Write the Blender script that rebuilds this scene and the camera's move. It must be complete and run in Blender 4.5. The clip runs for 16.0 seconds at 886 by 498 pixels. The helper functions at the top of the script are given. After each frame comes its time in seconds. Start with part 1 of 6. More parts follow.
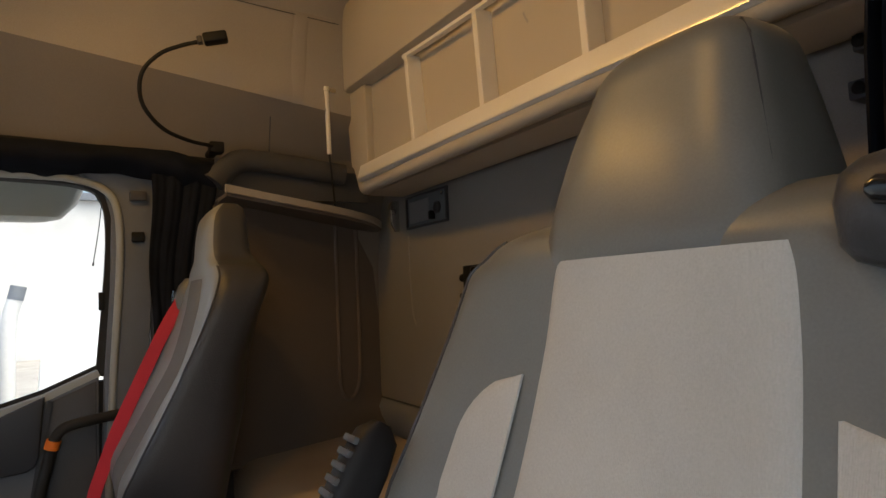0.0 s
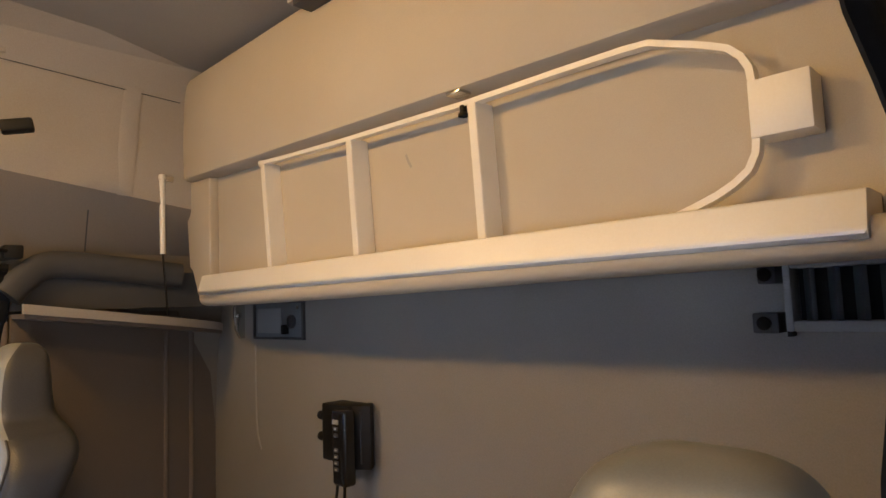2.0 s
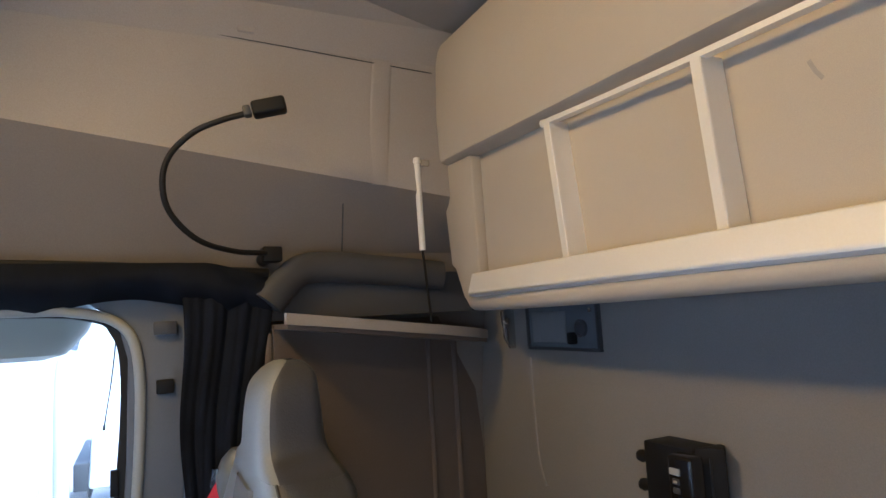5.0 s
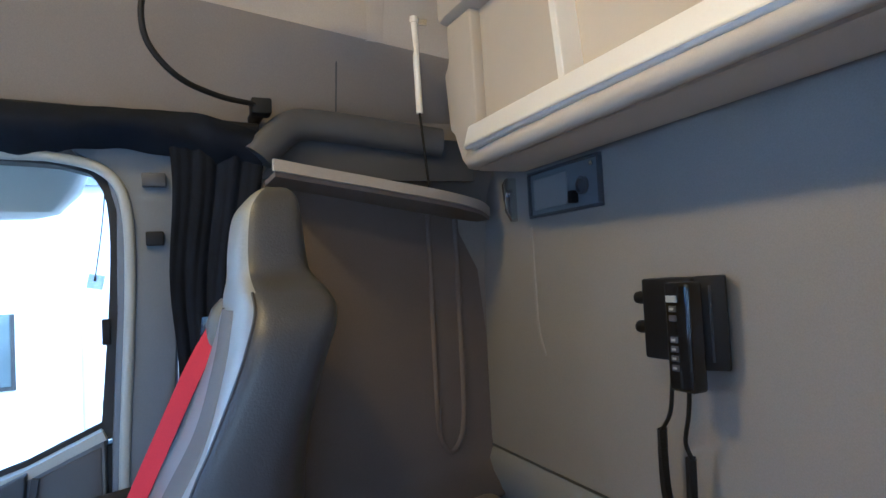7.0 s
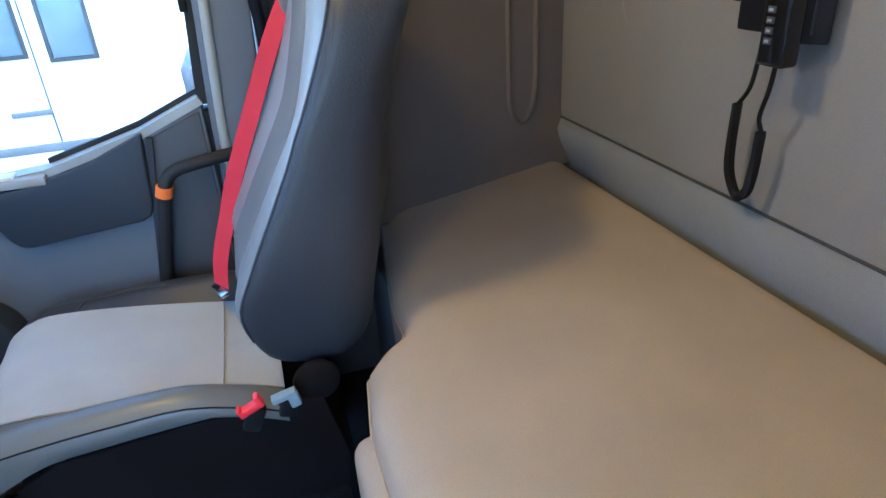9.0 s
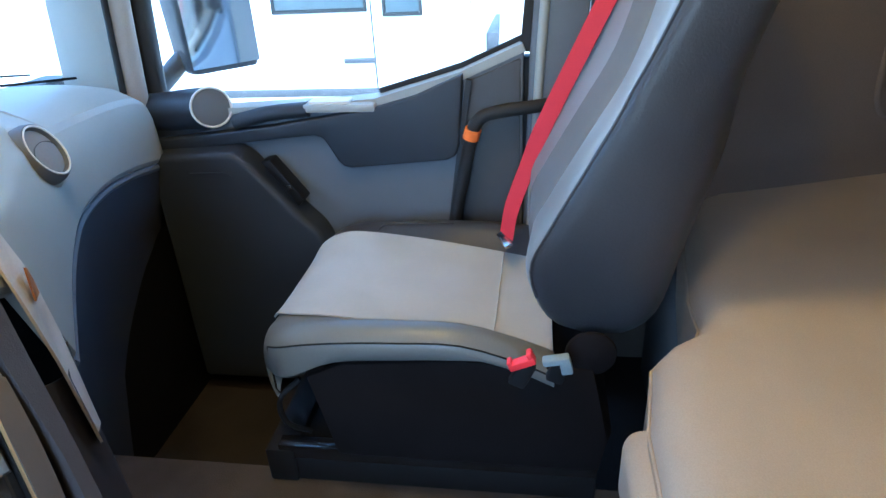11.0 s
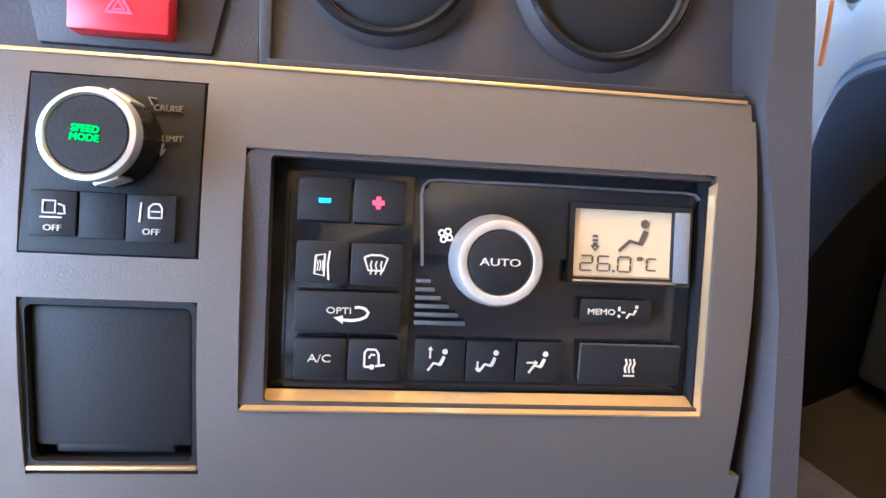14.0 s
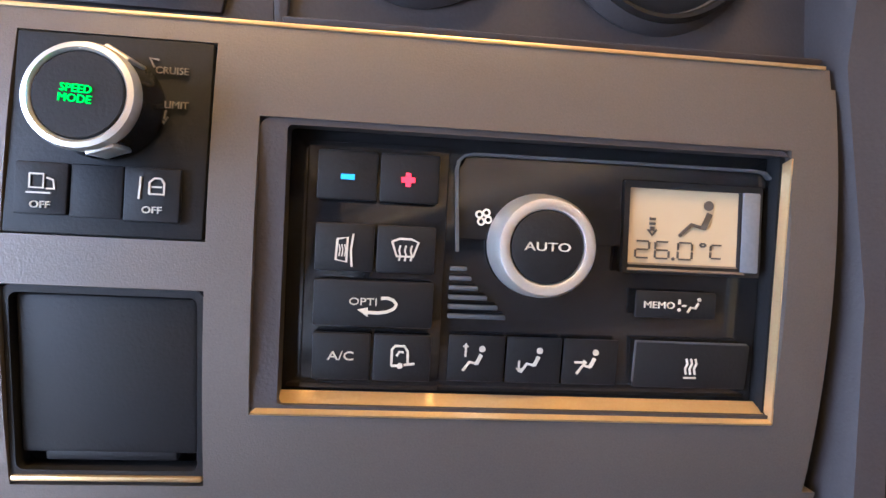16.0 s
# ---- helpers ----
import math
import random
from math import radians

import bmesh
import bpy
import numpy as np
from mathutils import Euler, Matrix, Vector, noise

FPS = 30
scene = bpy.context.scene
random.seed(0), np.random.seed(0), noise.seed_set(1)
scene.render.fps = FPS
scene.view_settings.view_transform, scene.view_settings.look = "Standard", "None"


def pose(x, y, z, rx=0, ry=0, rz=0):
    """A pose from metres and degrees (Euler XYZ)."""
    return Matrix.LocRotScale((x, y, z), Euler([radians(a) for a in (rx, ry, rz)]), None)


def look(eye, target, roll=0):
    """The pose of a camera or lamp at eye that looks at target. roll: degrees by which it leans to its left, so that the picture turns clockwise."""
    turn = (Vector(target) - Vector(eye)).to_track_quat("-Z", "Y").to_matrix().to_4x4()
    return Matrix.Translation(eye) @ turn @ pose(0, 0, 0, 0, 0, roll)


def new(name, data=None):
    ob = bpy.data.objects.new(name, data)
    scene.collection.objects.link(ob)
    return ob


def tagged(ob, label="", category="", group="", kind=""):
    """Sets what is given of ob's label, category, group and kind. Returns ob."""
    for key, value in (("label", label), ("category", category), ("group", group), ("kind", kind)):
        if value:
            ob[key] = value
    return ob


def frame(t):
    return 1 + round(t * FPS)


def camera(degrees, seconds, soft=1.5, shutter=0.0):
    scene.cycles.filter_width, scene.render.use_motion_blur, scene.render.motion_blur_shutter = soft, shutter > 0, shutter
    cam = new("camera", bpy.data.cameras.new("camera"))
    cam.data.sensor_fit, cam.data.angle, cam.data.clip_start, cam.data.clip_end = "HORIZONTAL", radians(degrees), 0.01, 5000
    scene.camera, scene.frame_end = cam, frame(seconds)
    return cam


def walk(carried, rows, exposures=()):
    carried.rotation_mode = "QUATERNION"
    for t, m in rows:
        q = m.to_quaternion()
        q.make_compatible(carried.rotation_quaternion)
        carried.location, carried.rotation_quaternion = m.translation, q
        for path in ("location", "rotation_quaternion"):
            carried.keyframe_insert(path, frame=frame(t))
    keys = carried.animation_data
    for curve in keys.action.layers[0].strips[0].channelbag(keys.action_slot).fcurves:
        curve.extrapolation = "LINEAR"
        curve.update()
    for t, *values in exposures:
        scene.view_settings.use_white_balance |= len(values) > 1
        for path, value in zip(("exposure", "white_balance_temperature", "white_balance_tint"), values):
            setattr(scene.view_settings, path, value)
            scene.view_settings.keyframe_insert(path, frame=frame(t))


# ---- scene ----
cam = camera(70.3, 16.0)
PATH = [
    (0, (0.922, -0.953, 0.849), (-0.8, 0.055, 0.986), -2.5),
    (0.5, (0.858, -0.934, 0.963), (-0.816, 0.151, 1.104), -2.4),
    (1, (0.86, -0.908, 1.055), (-0.705, 0.327, 1.222), -2.3),
    (1.5, (0.807, -0.906, 1.1), (-0.644, 0.46, 1.267), -2.0),
    (2, (0.782, -0.928, 1.138), (-0.621, 0.486, 1.315), -2.1),
    (2.5, (0.75, -0.927, 1.17), (-0.624, 0.514, 1.359), -2.0),
    (3, (0.725, -0.914, 1.201), (-0.623, 0.549, 1.402), -1.8),
    (3.5, (0.696, -0.909, 1.231), (-0.64, 0.565, 1.442), -1.9),
    (4, (0.632, -0.874, 1.241), (-0.712, 0.592, 1.456), -2.0),
    (4.5, (0.508, -0.857, 1.246), (-1.071, 0.353, 1.462), -2.7),
    (5, (0.363, -0.85, 1.152), (-1.424, 0.024, 1.361), -3.3),
    (5.2, (0.318, -0.834, 1.096), (-1.499, -0.021, 1.289), -3.1),
    (7.3, (0.328, -0.784, 0.942), (-1.5, 0.026, 0.961), -3.0),
    (7.5, (0.33, -0.791, 0.947), (-1.494, 0.02, 0.826), -2.9),
    (8, (0.336, -0.799, 0.946), (-1.427, -0.026, 0.405), -2.8),
    (8.2, (0.351, -0.796, 0.947), (-1.369, -0.044, 0.256), -2.8),
    (10.3, (0.291, -0.843, 0.909), (-1.475, -0.789, -0.027), -2.1),
    (10.5, (0.283, -0.848, 0.896), (-1.491, -0.908, -0.026), -2.4),
    (11, (0.28, -0.873, 0.894), (-1.478, -1.157, -0.015), -3.1),
    (11.5, (0.287, -0.91, 0.893), (-1.417, -1.451, -0.003), -3.8),
    (12, (0.295, -0.95, 0.876), (-1.329, -1.731, 0.009), -3.6),
    (12.5, (0.28, -1.041, 0.839), (-1.164, -2.142, 0.003), -3.3),
    (12.7, (0.258, -1.081, 0.827), (-1.063, -2.337, 0.004), -3.5),
    (13, (0.228, -1.137, 0.787), (-0.903, -2.59, 0.006), -3.7),
    (13.3, (0.194, -1.149, 0.728), (-0.727, -2.766, -0.004), -3.9),
    (13.5, (0.17, -1.142, 0.707), (-0.67, -2.777, -0.081), -3.6),
    (13.7, (0.156, -1.124, 0.654), (-0.619, -2.854, 0.016), -4.3),
    (14, (0.14, -1.13, 0.632), (-0.564, -2.805, -0.204), -3.2),
    (14.5, (0.138, -1.144, 0.608), (-0.547, -2.822, -0.237), -3.3),
    (15, (0.127, -1.149, 0.596), (-0.556, -2.833, -0.24), -3.4),
    (15.5, (0.126, -1.152, 0.598), (-0.55, -2.844, -0.228), -3.5),
    (16, (0.14, -1.159, 0.611), (-0.536, -2.853, -0.209), -3.5),
]
EXPO = [(0, 1.43, 6600, 5), (0.3, 1.78, 6300, 5), (0.6, 2.13, 6000, 6), (1.0, 2.43, 6000, 6), (1.5, 2.38, 5800, 7), (3.5, 2.11, 5200, 6), (4.2, 2.03, 5050, 5), (5.0, 2.25, 4600, 4),
        (7.3, 2.85, 4120, -1), (8.2, 3.05, 4120, -1), (10.5, 3.15, 4150, -5), (12.5, 3.1, 4800, -3), (13.0, 3.5, 4750, 1), (13.3, 3.9, 4450, 2), (13.6, 4.3, 4300, 4), (13.9, 4.4, 4450, 6), (14.2, 4.3, 4750, 8), (14.8, 3.95, 4850, 9), (16, 3.85, 4850, 10)]
walk(cam, [(t, look(eye, target, roll)) for t, eye, target, roll in PATH], EXPO)

# ---- world and light ----
world = bpy.data.worlds.new("overcast_sky")
scene.world = world
world.use_nodes = True
wn = world.node_tree.nodes
sky = wn.new("ShaderNodeTexSky")
sky.sky_type, sky.sun_disc = "NISHITA", False
sky.sun_elevation, sky.sun_rotation = radians(65), radians(68)
sky.air_density, sky.dust_density, sky.ozone_density = 1.0, 5.0, 1.0
wn["Background"].inputs["Strength"].default_value = 0.15
world.node_tree.links.new(sky.outputs["Color"], wn["Background"].inputs["Color"])

sun = new("sun", bpy.data.lights.new("sun", "SUN"))
sun.data.energy, sun.data.angle, sun.data.color = 0.6, radians(25), (1.0, 0.98, 0.95)
sun.matrix_world = look((5, 2.0, 11.5), (0, 0, 0))

# the two warm courtesy lamps in the headliner, over the passenger and over the driver
for lx, ly, watts in ((-0.33, -1.22, 2.5), (0.42, -1.12, 1.25)):
    lamp = new("courtesy_light", bpy.data.lights.new("courtesy_light", "AREA"))
    lamp.data.shape, lamp.data.size, lamp.data.size_y = "RECTANGLE", 0.20, 0.12
    lamp.data.energy, lamp.data.color = watts, (1.0, 0.53, 0.135)
    lamp.matrix_world = look((lx, ly, 1.82), (0.4 * lx, -0.55, 1.0))

# daylight through the open driver door
day = new("door_daylight", bpy.data.lights.new("door_daylight", "AREA"))
day.data.shape, day.data.size, day.data.size_y = "RECTANGLE", 0.36, 0.50
day.data.energy, day.data.color = 0.40, (1.0, 0.97, 0.93)
day.matrix_world = look((1.14, -1.10, 0.84), (-0.2, -1.05, 0.66))


# ---- materials ----
def mat(name, col, rough=0.5, metal=0.0, var=0.10, scale=6.0, grain=260.0, bump=0.12, dist=0.0006, spec=0.5, stretch=(1, 1, 1), wear=0.06):
    """A procedural surface: broad stains, fine grain in colour and roughness, and relief."""
    m = bpy.data.materials.new(name)
    m.use_nodes = True
    n, ln = m.node_tree.nodes, m.node_tree.links
    b = n["Principled BSDF"]
    b.inputs["Metallic"].default_value = metal
    b.inputs["Specular IOR Level"].default_value = spec
    co = n.new("ShaderNodeTexCoord")
    mp = n.new("ShaderNodeMapping")
    mp.inputs["Scale"].default_value = stretch
    ln.new(co.outputs["Object"], mp.inputs["Vector"])
    big, fine = n.new("ShaderNodeTexNoise"), n.new("ShaderNodeTexNoise")
    big.inputs["Scale"].default_value, big.inputs["Detail"].default_value = scale, 5.0
    fine.inputs["Scale"].default_value, fine.inputs["Detail"].default_value = grain, 2.0
    for t in (big, fine):
        ln.new(mp.outputs["Vector"], t.inputs["Vector"])
    r = n.new("ShaderNodeValToRGB")
    r.color_ramp.elements[0].position, r.color_ramp.elements[1].position = 0.28, 0.72
    r.color_ramp.elements[0].color = (*[c * (1 - var) for c in col], 1)
    r.color_ramp.elements[1].color = (*[min(1, c * (1 + var)) for c in col], 1)
    ln.new(big.outputs["Fac"], r.inputs["Fac"])
    mx = n.new("ShaderNodeMix")
    mx.data_type, mx.blend_type = "RGBA", "OVERLAY"
    mx.inputs["Factor"].default_value = 0.18
    ln.new(r.outputs["Color"], mx.inputs[6])
    ln.new(fine.outputs["Color"], mx.inputs[7])
    bw = n.new("ShaderNodeRGBToBW")
    ln.new(fine.outputs["Color"], bw.inputs["Color"])
    ln.new(bw.outputs["Val"], mx.inputs[7])
    ln.new(mx.outputs[2], b.inputs["Base Color"])
    rr = n.new("ShaderNodeMapRange")
    rr.inputs["To Min"].default_value, rr.inputs["To Max"].default_value = max(0.02, rough - wear), min(1, rough + wear)
    ln.new(big.outputs["Fac"], rr.inputs["Value"])
    ln.new(rr.outputs["Result"], b.inputs["Roughness"])
    if bump:
        bp = n.new("ShaderNodeBump")
        bp.inputs["Strength"].default_value, bp.inputs["Distance"].default_value = bump, dist
        ln.new(fine.outputs["Fac"], bp.inputs["Height"])
        ln.new(bp.outputs["Normal"], b.inputs["Normal"])
    return m


def ribbed(name, col, rough=0.9, pitch=420.0, axis=0, var=0.08):
    """Woven cloth with fine ribs."""
    m = mat(name, col, rough, var=var, grain=600, bump=0.1, spec=0.2)
    n, ln = m.node_tree.nodes, m.node_tree.links
    co = n["Texture Coordinate"]
    w = n.new("ShaderNodeTexWave")
    w.bands_direction = "XYZ"[axis]
    w.inputs["Scale"].default_value, w.inputs["Distortion"].default_value, w.inputs["Detail"].default_value = pitch / 6.28, 0.12, 1.0
    ln.new(co.outputs["Object"], w.inputs["Vector"])
    bp = n.new("ShaderNodeBump")
    bp.inputs["Strength"].default_value, bp.inputs["Distance"].default_value = 0.35, 0.0007
    ln.new(w.outputs["Fac"], bp.inputs["Height"])
    ln.new(n["Bump"].outputs["Normal"], bp.inputs["Normal"])
    ln.new(bp.outputs["Normal"], n["Principled BSDF"].inputs["Normal"])
    return m


def glow(name, col, strength):
    m = bpy.data.materials.new(name)
    m.use_nodes = True
    b = m.node_tree.nodes["Principled BSDF"]
    b.inputs["Base Color"].default_value = (*col, 1)
    b.inputs["Emission Color"].default_value = (*col, 1)
    b.inputs["Emission Strength"].default_value = strength
    return m


def glass_mat(name, tint=(0.95, 0.98, 0.97)):
    m = bpy.data.materials.new(name)
    m.use_nodes = True
    b = m.node_tree.nodes["Principled BSDF"]
    b.inputs["Base Color"].default_value = (*tint, 1)
    b.inputs["Transmission Weight"].default_value = 1.0
    b.inputs["Roughness"].default_value = 0.0
    b.inputs["IOR"].default_value = 1.2
    return m


M_WALL = mat("beige_wall_lining", (0.27, 0.255, 0.238), 0.85, var=0.06, scale=3, grain=420, bump=0.25, spec=0.25)
M_UPPER = mat("beige_moulded_lining", (0.38, 0.35, 0.315), 0.7, var=0.06, scale=3, grain=380, bump=0.2, spec=0.3)
M_LOCKER = mat("brown_locker_lining", (0.155, 0.130, 0.112), 0.8, var=0.08, scale=3, grain=380, bump=0.25, spec=0.25)
# beige lining below the crease, with its shade put into the colour
M_LOWER = mat("shaded_lower_lining", (0.22, 0.195, 0.17), 0.75, var=0.07, scale=3, grain=380, bump=0.2, spec=0.25)
M_TRIMG = mat("grey_ledge_lining", (0.235, 0.24, 0.25), 0.7, var=0.06, scale=4, grain=420, bump=0.2, spec=0.3)
M_CEIL = mat("grey_headliner", (0.33, 0.31, 0.28), 0.9, var=0.06, scale=3, grain=500, bump=0.3, spec=0.2)
M_BUNK = mat("beige_bunk_board", (0.50, 0.445, 0.36), 0.75, var=0.06, scale=3, grain=900, bump=0.05, spec=0.3)
M_ALU = mat("satin_aluminium", (0.78, 0.76, 0.72), 0.38, metal=0.85, var=0.05, scale=5, grain=500, bump=0.05, stretch=(0.1, 1, 1))
M_ALUP = mat("painted_aluminium", (0.82, 0.79, 0.73), 0.55, metal=0.15, var=0.04, scale=6, grain=300, bump=0.05)
M_STEEL = mat("bright_steel", (0.7, 0.69, 0.67), 0.25, metal=1.0, var=0.06, grain=200, bump=0.03)
M_BLACK = mat("black_plastic", (0.010, 0.010, 0.011), 0.58, var=0.15, grain=700, bump=0.2, spec=0.25)
M_GLOSS = mat("gloss_black_plastic", (0.012, 0.012, 0.013), 0.11, var=0.1, grain=300, bump=0.0)
M_DARK = mat("dark_grey_plastic", (0.058, 0.060, 0.066), 0.55, var=0.1, grain=700, bump=0.35)
M_NAVY = mat("dark_blue_grey_plastic", (0.030, 0.036, 0.047), 0.55, var=0.1, grain=700, bump=0.3)
M_GREY = mat("mid_grey_door_lining", (0.14, 0.155, 0.18), 0.6, var=0.07, grain=600, bump=0.3)
M_SILVER = mat("silver_grey_dash_plastic", (0.375, 0.383, 0.355), 0.45, var=0.06, grain=700, bump=0.3)
M_PANEL = mat("bronze_grey_panel", (0.128, 0.110, 0.098), 0.40, metal=0.45, var=0.06, grain=1300, bump=0.22)
# bevel metal; the amber is the courtesy lamp's glint put into the colour
M_EDGE = mat("lamp_tinted_bevel_edge", (0.78, 0.55, 0.27), 0.32, metal=0.85, var=0.08, grain=900, bump=0.1)
M_CHAR = mat("charcoal_plastic", (0.060, 0.065, 0.076), 0.6, var=0.1, grain=600, bump=0.3, spec=0.35)
M_CONS = mat("brown_grey_dash_plastic", (0.040, 0.035, 0.036), 0.55, spec=0.4, var=0.08, grain=700, bump=0.35)
M_LEATHER = mat("grey_seat_leather", (0.150, 0.154, 0.146), 0.38, var=0.06, scale=9, grain=520, bump=0.07, dist=0.001)
M_LEATHLT = mat("light_grey_seat_leather", (0.235, 0.242, 0.235), 0.45, var=0.07, scale=9, grain=330, bump=0.3, dist=0.001)
M_LEATHDK = mat("dark_seat_leather", (0.045, 0.046, 0.051), 0.42, spec=0.45, var=0.1, scale=9, grain=330, bump=0.35, dist=0.001)
M_CLOTH = ribbed("light_grey_ribbed_cloth", (0.475, 0.48, 0.466), 0.92, 1500)
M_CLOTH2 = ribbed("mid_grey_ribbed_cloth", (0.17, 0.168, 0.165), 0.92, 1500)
M_MATT = mat("beige_mattress_cloth", (0.40, 0.335, 0.265), 0.95, var=0.07, scale=5, grain=520, bump=0.4, spec=0.15)
M_FMAT = mat("black_brown_rubber_mat", (0.034, 0.028, 0.026), 0.85, var=0.25, scale=7, grain=300, bump=0.5, spec=0.2)
M_CARPET = mat("brown_grey_carpet", (0.084, 0.072, 0.064), 0.97, var=0.2, scale=9, grain=420, bump=0.9, dist=0.003, spec=0.1)
M_CURTAIN = mat("black_blue_curtain_cloth", (0.012, 0.014, 0.02), 0.95, var=0.15, scale=14, grain=500, bump=0.4, spec=0.1)
M_BELT = mat("red_belt_webbing", (0.50, 0.013, 0.032), 0.7, var=0.06, grain=700, bump=0.5, stretch=(1, 1, 0.3))
M_ORANGE = mat("orange_plastic", (0.85, 0.2, 0.02), 0.5, var=0.05)
M_RED = mat("red_hazard_plastic", (0.45, 0.015, 0.025), 0.35, var=0.05)
M_BUCKRED = mat("red_buckle_plastic", (0.75, 0.03, 0.04), 0.4, var=0.05)
M_BUCKGREY = mat("blue_grey_buckle_plastic", (0.25, 0.32, 0.36), 0.45, var=0.05)
M_BELLOWS = mat("black_bellows_cloth", (0.011, 0.0095, 0.010), 0.95, var=0.2, grain=300, bump=0.3, spec=0.08)
M_RUBBER = mat("black_rubber", (0.016, 0.016, 0.016), 0.7, var=0.15, grain=300)
M_WHITE = mat("white_print", (0.75, 0.74, 0.70), 0.6, var=0.02, bump=0)
M_DIMPRINT = mat("cream_print", (0.55, 0.51, 0.42), 0.6, var=0.02, bump=0)
M_FAINT = mat("faded_print", (0.20, 0.175, 0.14), 0.6, var=0.1, bump=0)
M_LCD = glow("backlit_display", (0.46, 0.36, 0.22), 0.008)
M_LCDINK = mat("display_ink", (0.07, 0.06, 0.05), 0.5, var=0.02, bump=0)
M_LEDRED = glow("red_indicator", (1.0, 0.02, 0.04), 0.16)
M_LEDBLUE = glow("blue_indicator", (0.06, 0.36, 0.85), 0.06)
M_LEDGREEN = glow("green_indicator", (0.03, 0.85, 0.03), 0.09)
M_GLASS = glass_mat("window_glass")
M_LENS = glow("lit_lamp_lens", (1.0, 0.72, 0.4), 1.0)
M_MIRROR = mat("mirror_glass", (0.75, 0.78, 0.8), 0.02, metal=1.0, var=0.01, bump=0)
M_PAVE = mat("pale_yard_paving", (0.33, 0.31, 0.28), 0.9, var=0.2, scale=0.8, grain=30, bump=0.3, dist=0.01)
M_TRUCKWHITE = mat("white_vehicle_paint", (0.78, 0.79, 0.78), 0.3, var=0.03, scale=2, bump=0)
M_TRUCKBLUE = mat("blue_vehicle_paint", (0.02, 0.09, 0.36), 0.3, var=0.05, scale=2, bump=0)
M_VGLASS = mat("dark_vehicle_glass", (0.08, 0.10, 0.11), 0.08, var=0.1, bump=0)
M_RIM = mat("dull_wheel_rim", (0.45, 0.45, 0.44), 0.45, metal=0.6)
M_FACADE = mat("pale_grey_sheet_cladding", (0.55, 0.55, 0.54), 0.7, var=0.08, scale=1.0, grain=20, bump=0.1)
M_BURN = mat("scorched_cream_plastic", (0.58, 0.53, 0.46), 0.6, var=0.2, scale=12)
M_SCORCH = mat("brown_scorch", (0.38, 0.16, 0.04), 0.7, var=0.4, scale=30)


# ---- mesh helpers ----
def empty(name, at, label, category, group="", kind=""):
    ob = new(name)
    ob.empty_display_size = 0.05
    ob.location = at
    return tagged(ob, label, category, group, kind)


def put(name, bm, material, smooth=False):
    bmesh.ops.recalc_face_normals(bm, faces=bm.faces)
    me = bpy.data.meshes.new(name)
    bm.to_mesh(me)
    bm.free()
    me.materials.append(material)
    if smooth:
        for p in me.polygons:
            p.use_smooth = True
        me.set_sharp_from_angle(angle=radians(smooth if smooth is not True else 40))
    return new(name, me)


def part(name, bm, material, parent, label="", smooth=True):
    """A bmesh in world coordinates, as one mesh under its thing or part."""
    ob = put(name, bm, material, smooth)
    ob.parent = parent
    base = parent.matrix_basis.copy()
    if parent.parent:
        base = parent.parent.matrix_basis @ base
    ob.matrix_basis = base.inverted()
    return tagged(ob, label)


def fixed(name, bm, material, label, category, kind="structure", smooth=True):
    return tagged(put(name, bm, material, smooth), label, category, "", kind)


def join(*bms):
    a = bms[0]
    for b in bms[1:]:
        me = bpy.data.meshes.new("tmp")
        b.to_mesh(me)
        a.from_mesh(me)
        b.free()
        bpy.data.meshes.remove(me)
    return a


def moved(bm, m):
    bmesh.ops.transform(bm, matrix=m, verts=bm.verts)
    return bm


def box(x0, x1, y0, y1, z0, z1, bev=0.0, seg=2):
    bm = bmesh.new()
    bmesh.ops.create_cube(bm, size=1)
    moved(bm, Matrix.Translation(((x0 + x1) / 2, (y0 + y1) / 2, (z0 + z1) / 2)) @ Matrix.Diagonal((abs(x1 - x0), abs(y1 - y0), abs(z1 - z0), 1)))
    if bev:
        bmesh.ops.bevel(bm, geom=bm.edges[:], offset=bev, segments=seg, affect="EDGES", profile=0.5)
    return bm


def prism(poly, axis, a, b, bev=0.0, seg=2):
    """A polygon (in the two other axes, in order) drawn out along an axis from a to b."""
    bm = bmesh.new()
    order = {"x": (1, 2, 0), "y": (0, 2, 1), "z": (0, 1, 2)}[axis]
    vs = []
    for p, q in poly:
        c = [0, 0, 0]
        c[order[0]], c[order[1]], c[order[2]] = p, q, a
        vs.append(bm.verts.new(c))
    f = bm.faces.new(vs)
    ext = bmesh.ops.extrude_face_region(bm, geom=[f])
    d = [0, 0, 0]
    d[order[2]] = b - a
    bmesh.ops.translate(bm, verts=[v for v in ext["geom"] if isinstance(v, bmesh.types.BMVert)], vec=d)
    if bev:
        bmesh.ops.bevel(bm, geom=bm.edges[:], offset=bev, segments=seg, affect="EDGES", profile=0.5)
    return bm


def grid(rows, close_u=False, close_v=False, caps=False):
    """Faces over rows of points."""
    bm = bmesh.new()
    v = [[bm.verts.new(p) for p in row] for row in rows]
    nu, nv = len(v), len(v[0])
    for i in range(nu if close_u else nu - 1):
        for j in range(nv if close_v else nv - 1):
            bm.faces.new((v[i][j], v[(i + 1) % nu][j], v[(i + 1) % nu][(j + 1) % nv], v[i][(j + 1) % nv]))
    if caps:
        bm.faces.new(v[0][::-1])
        bm.faces.new(v[-1])
    return bm


def thick(bm, d):
    """Gives an open sheet a thickness."""
    bmesh.ops.recalc_face_normals(bm, faces=bm.faces)
    bmesh.ops.solidify(bm, geom=bm.faces[:], thickness=d)
    return bm


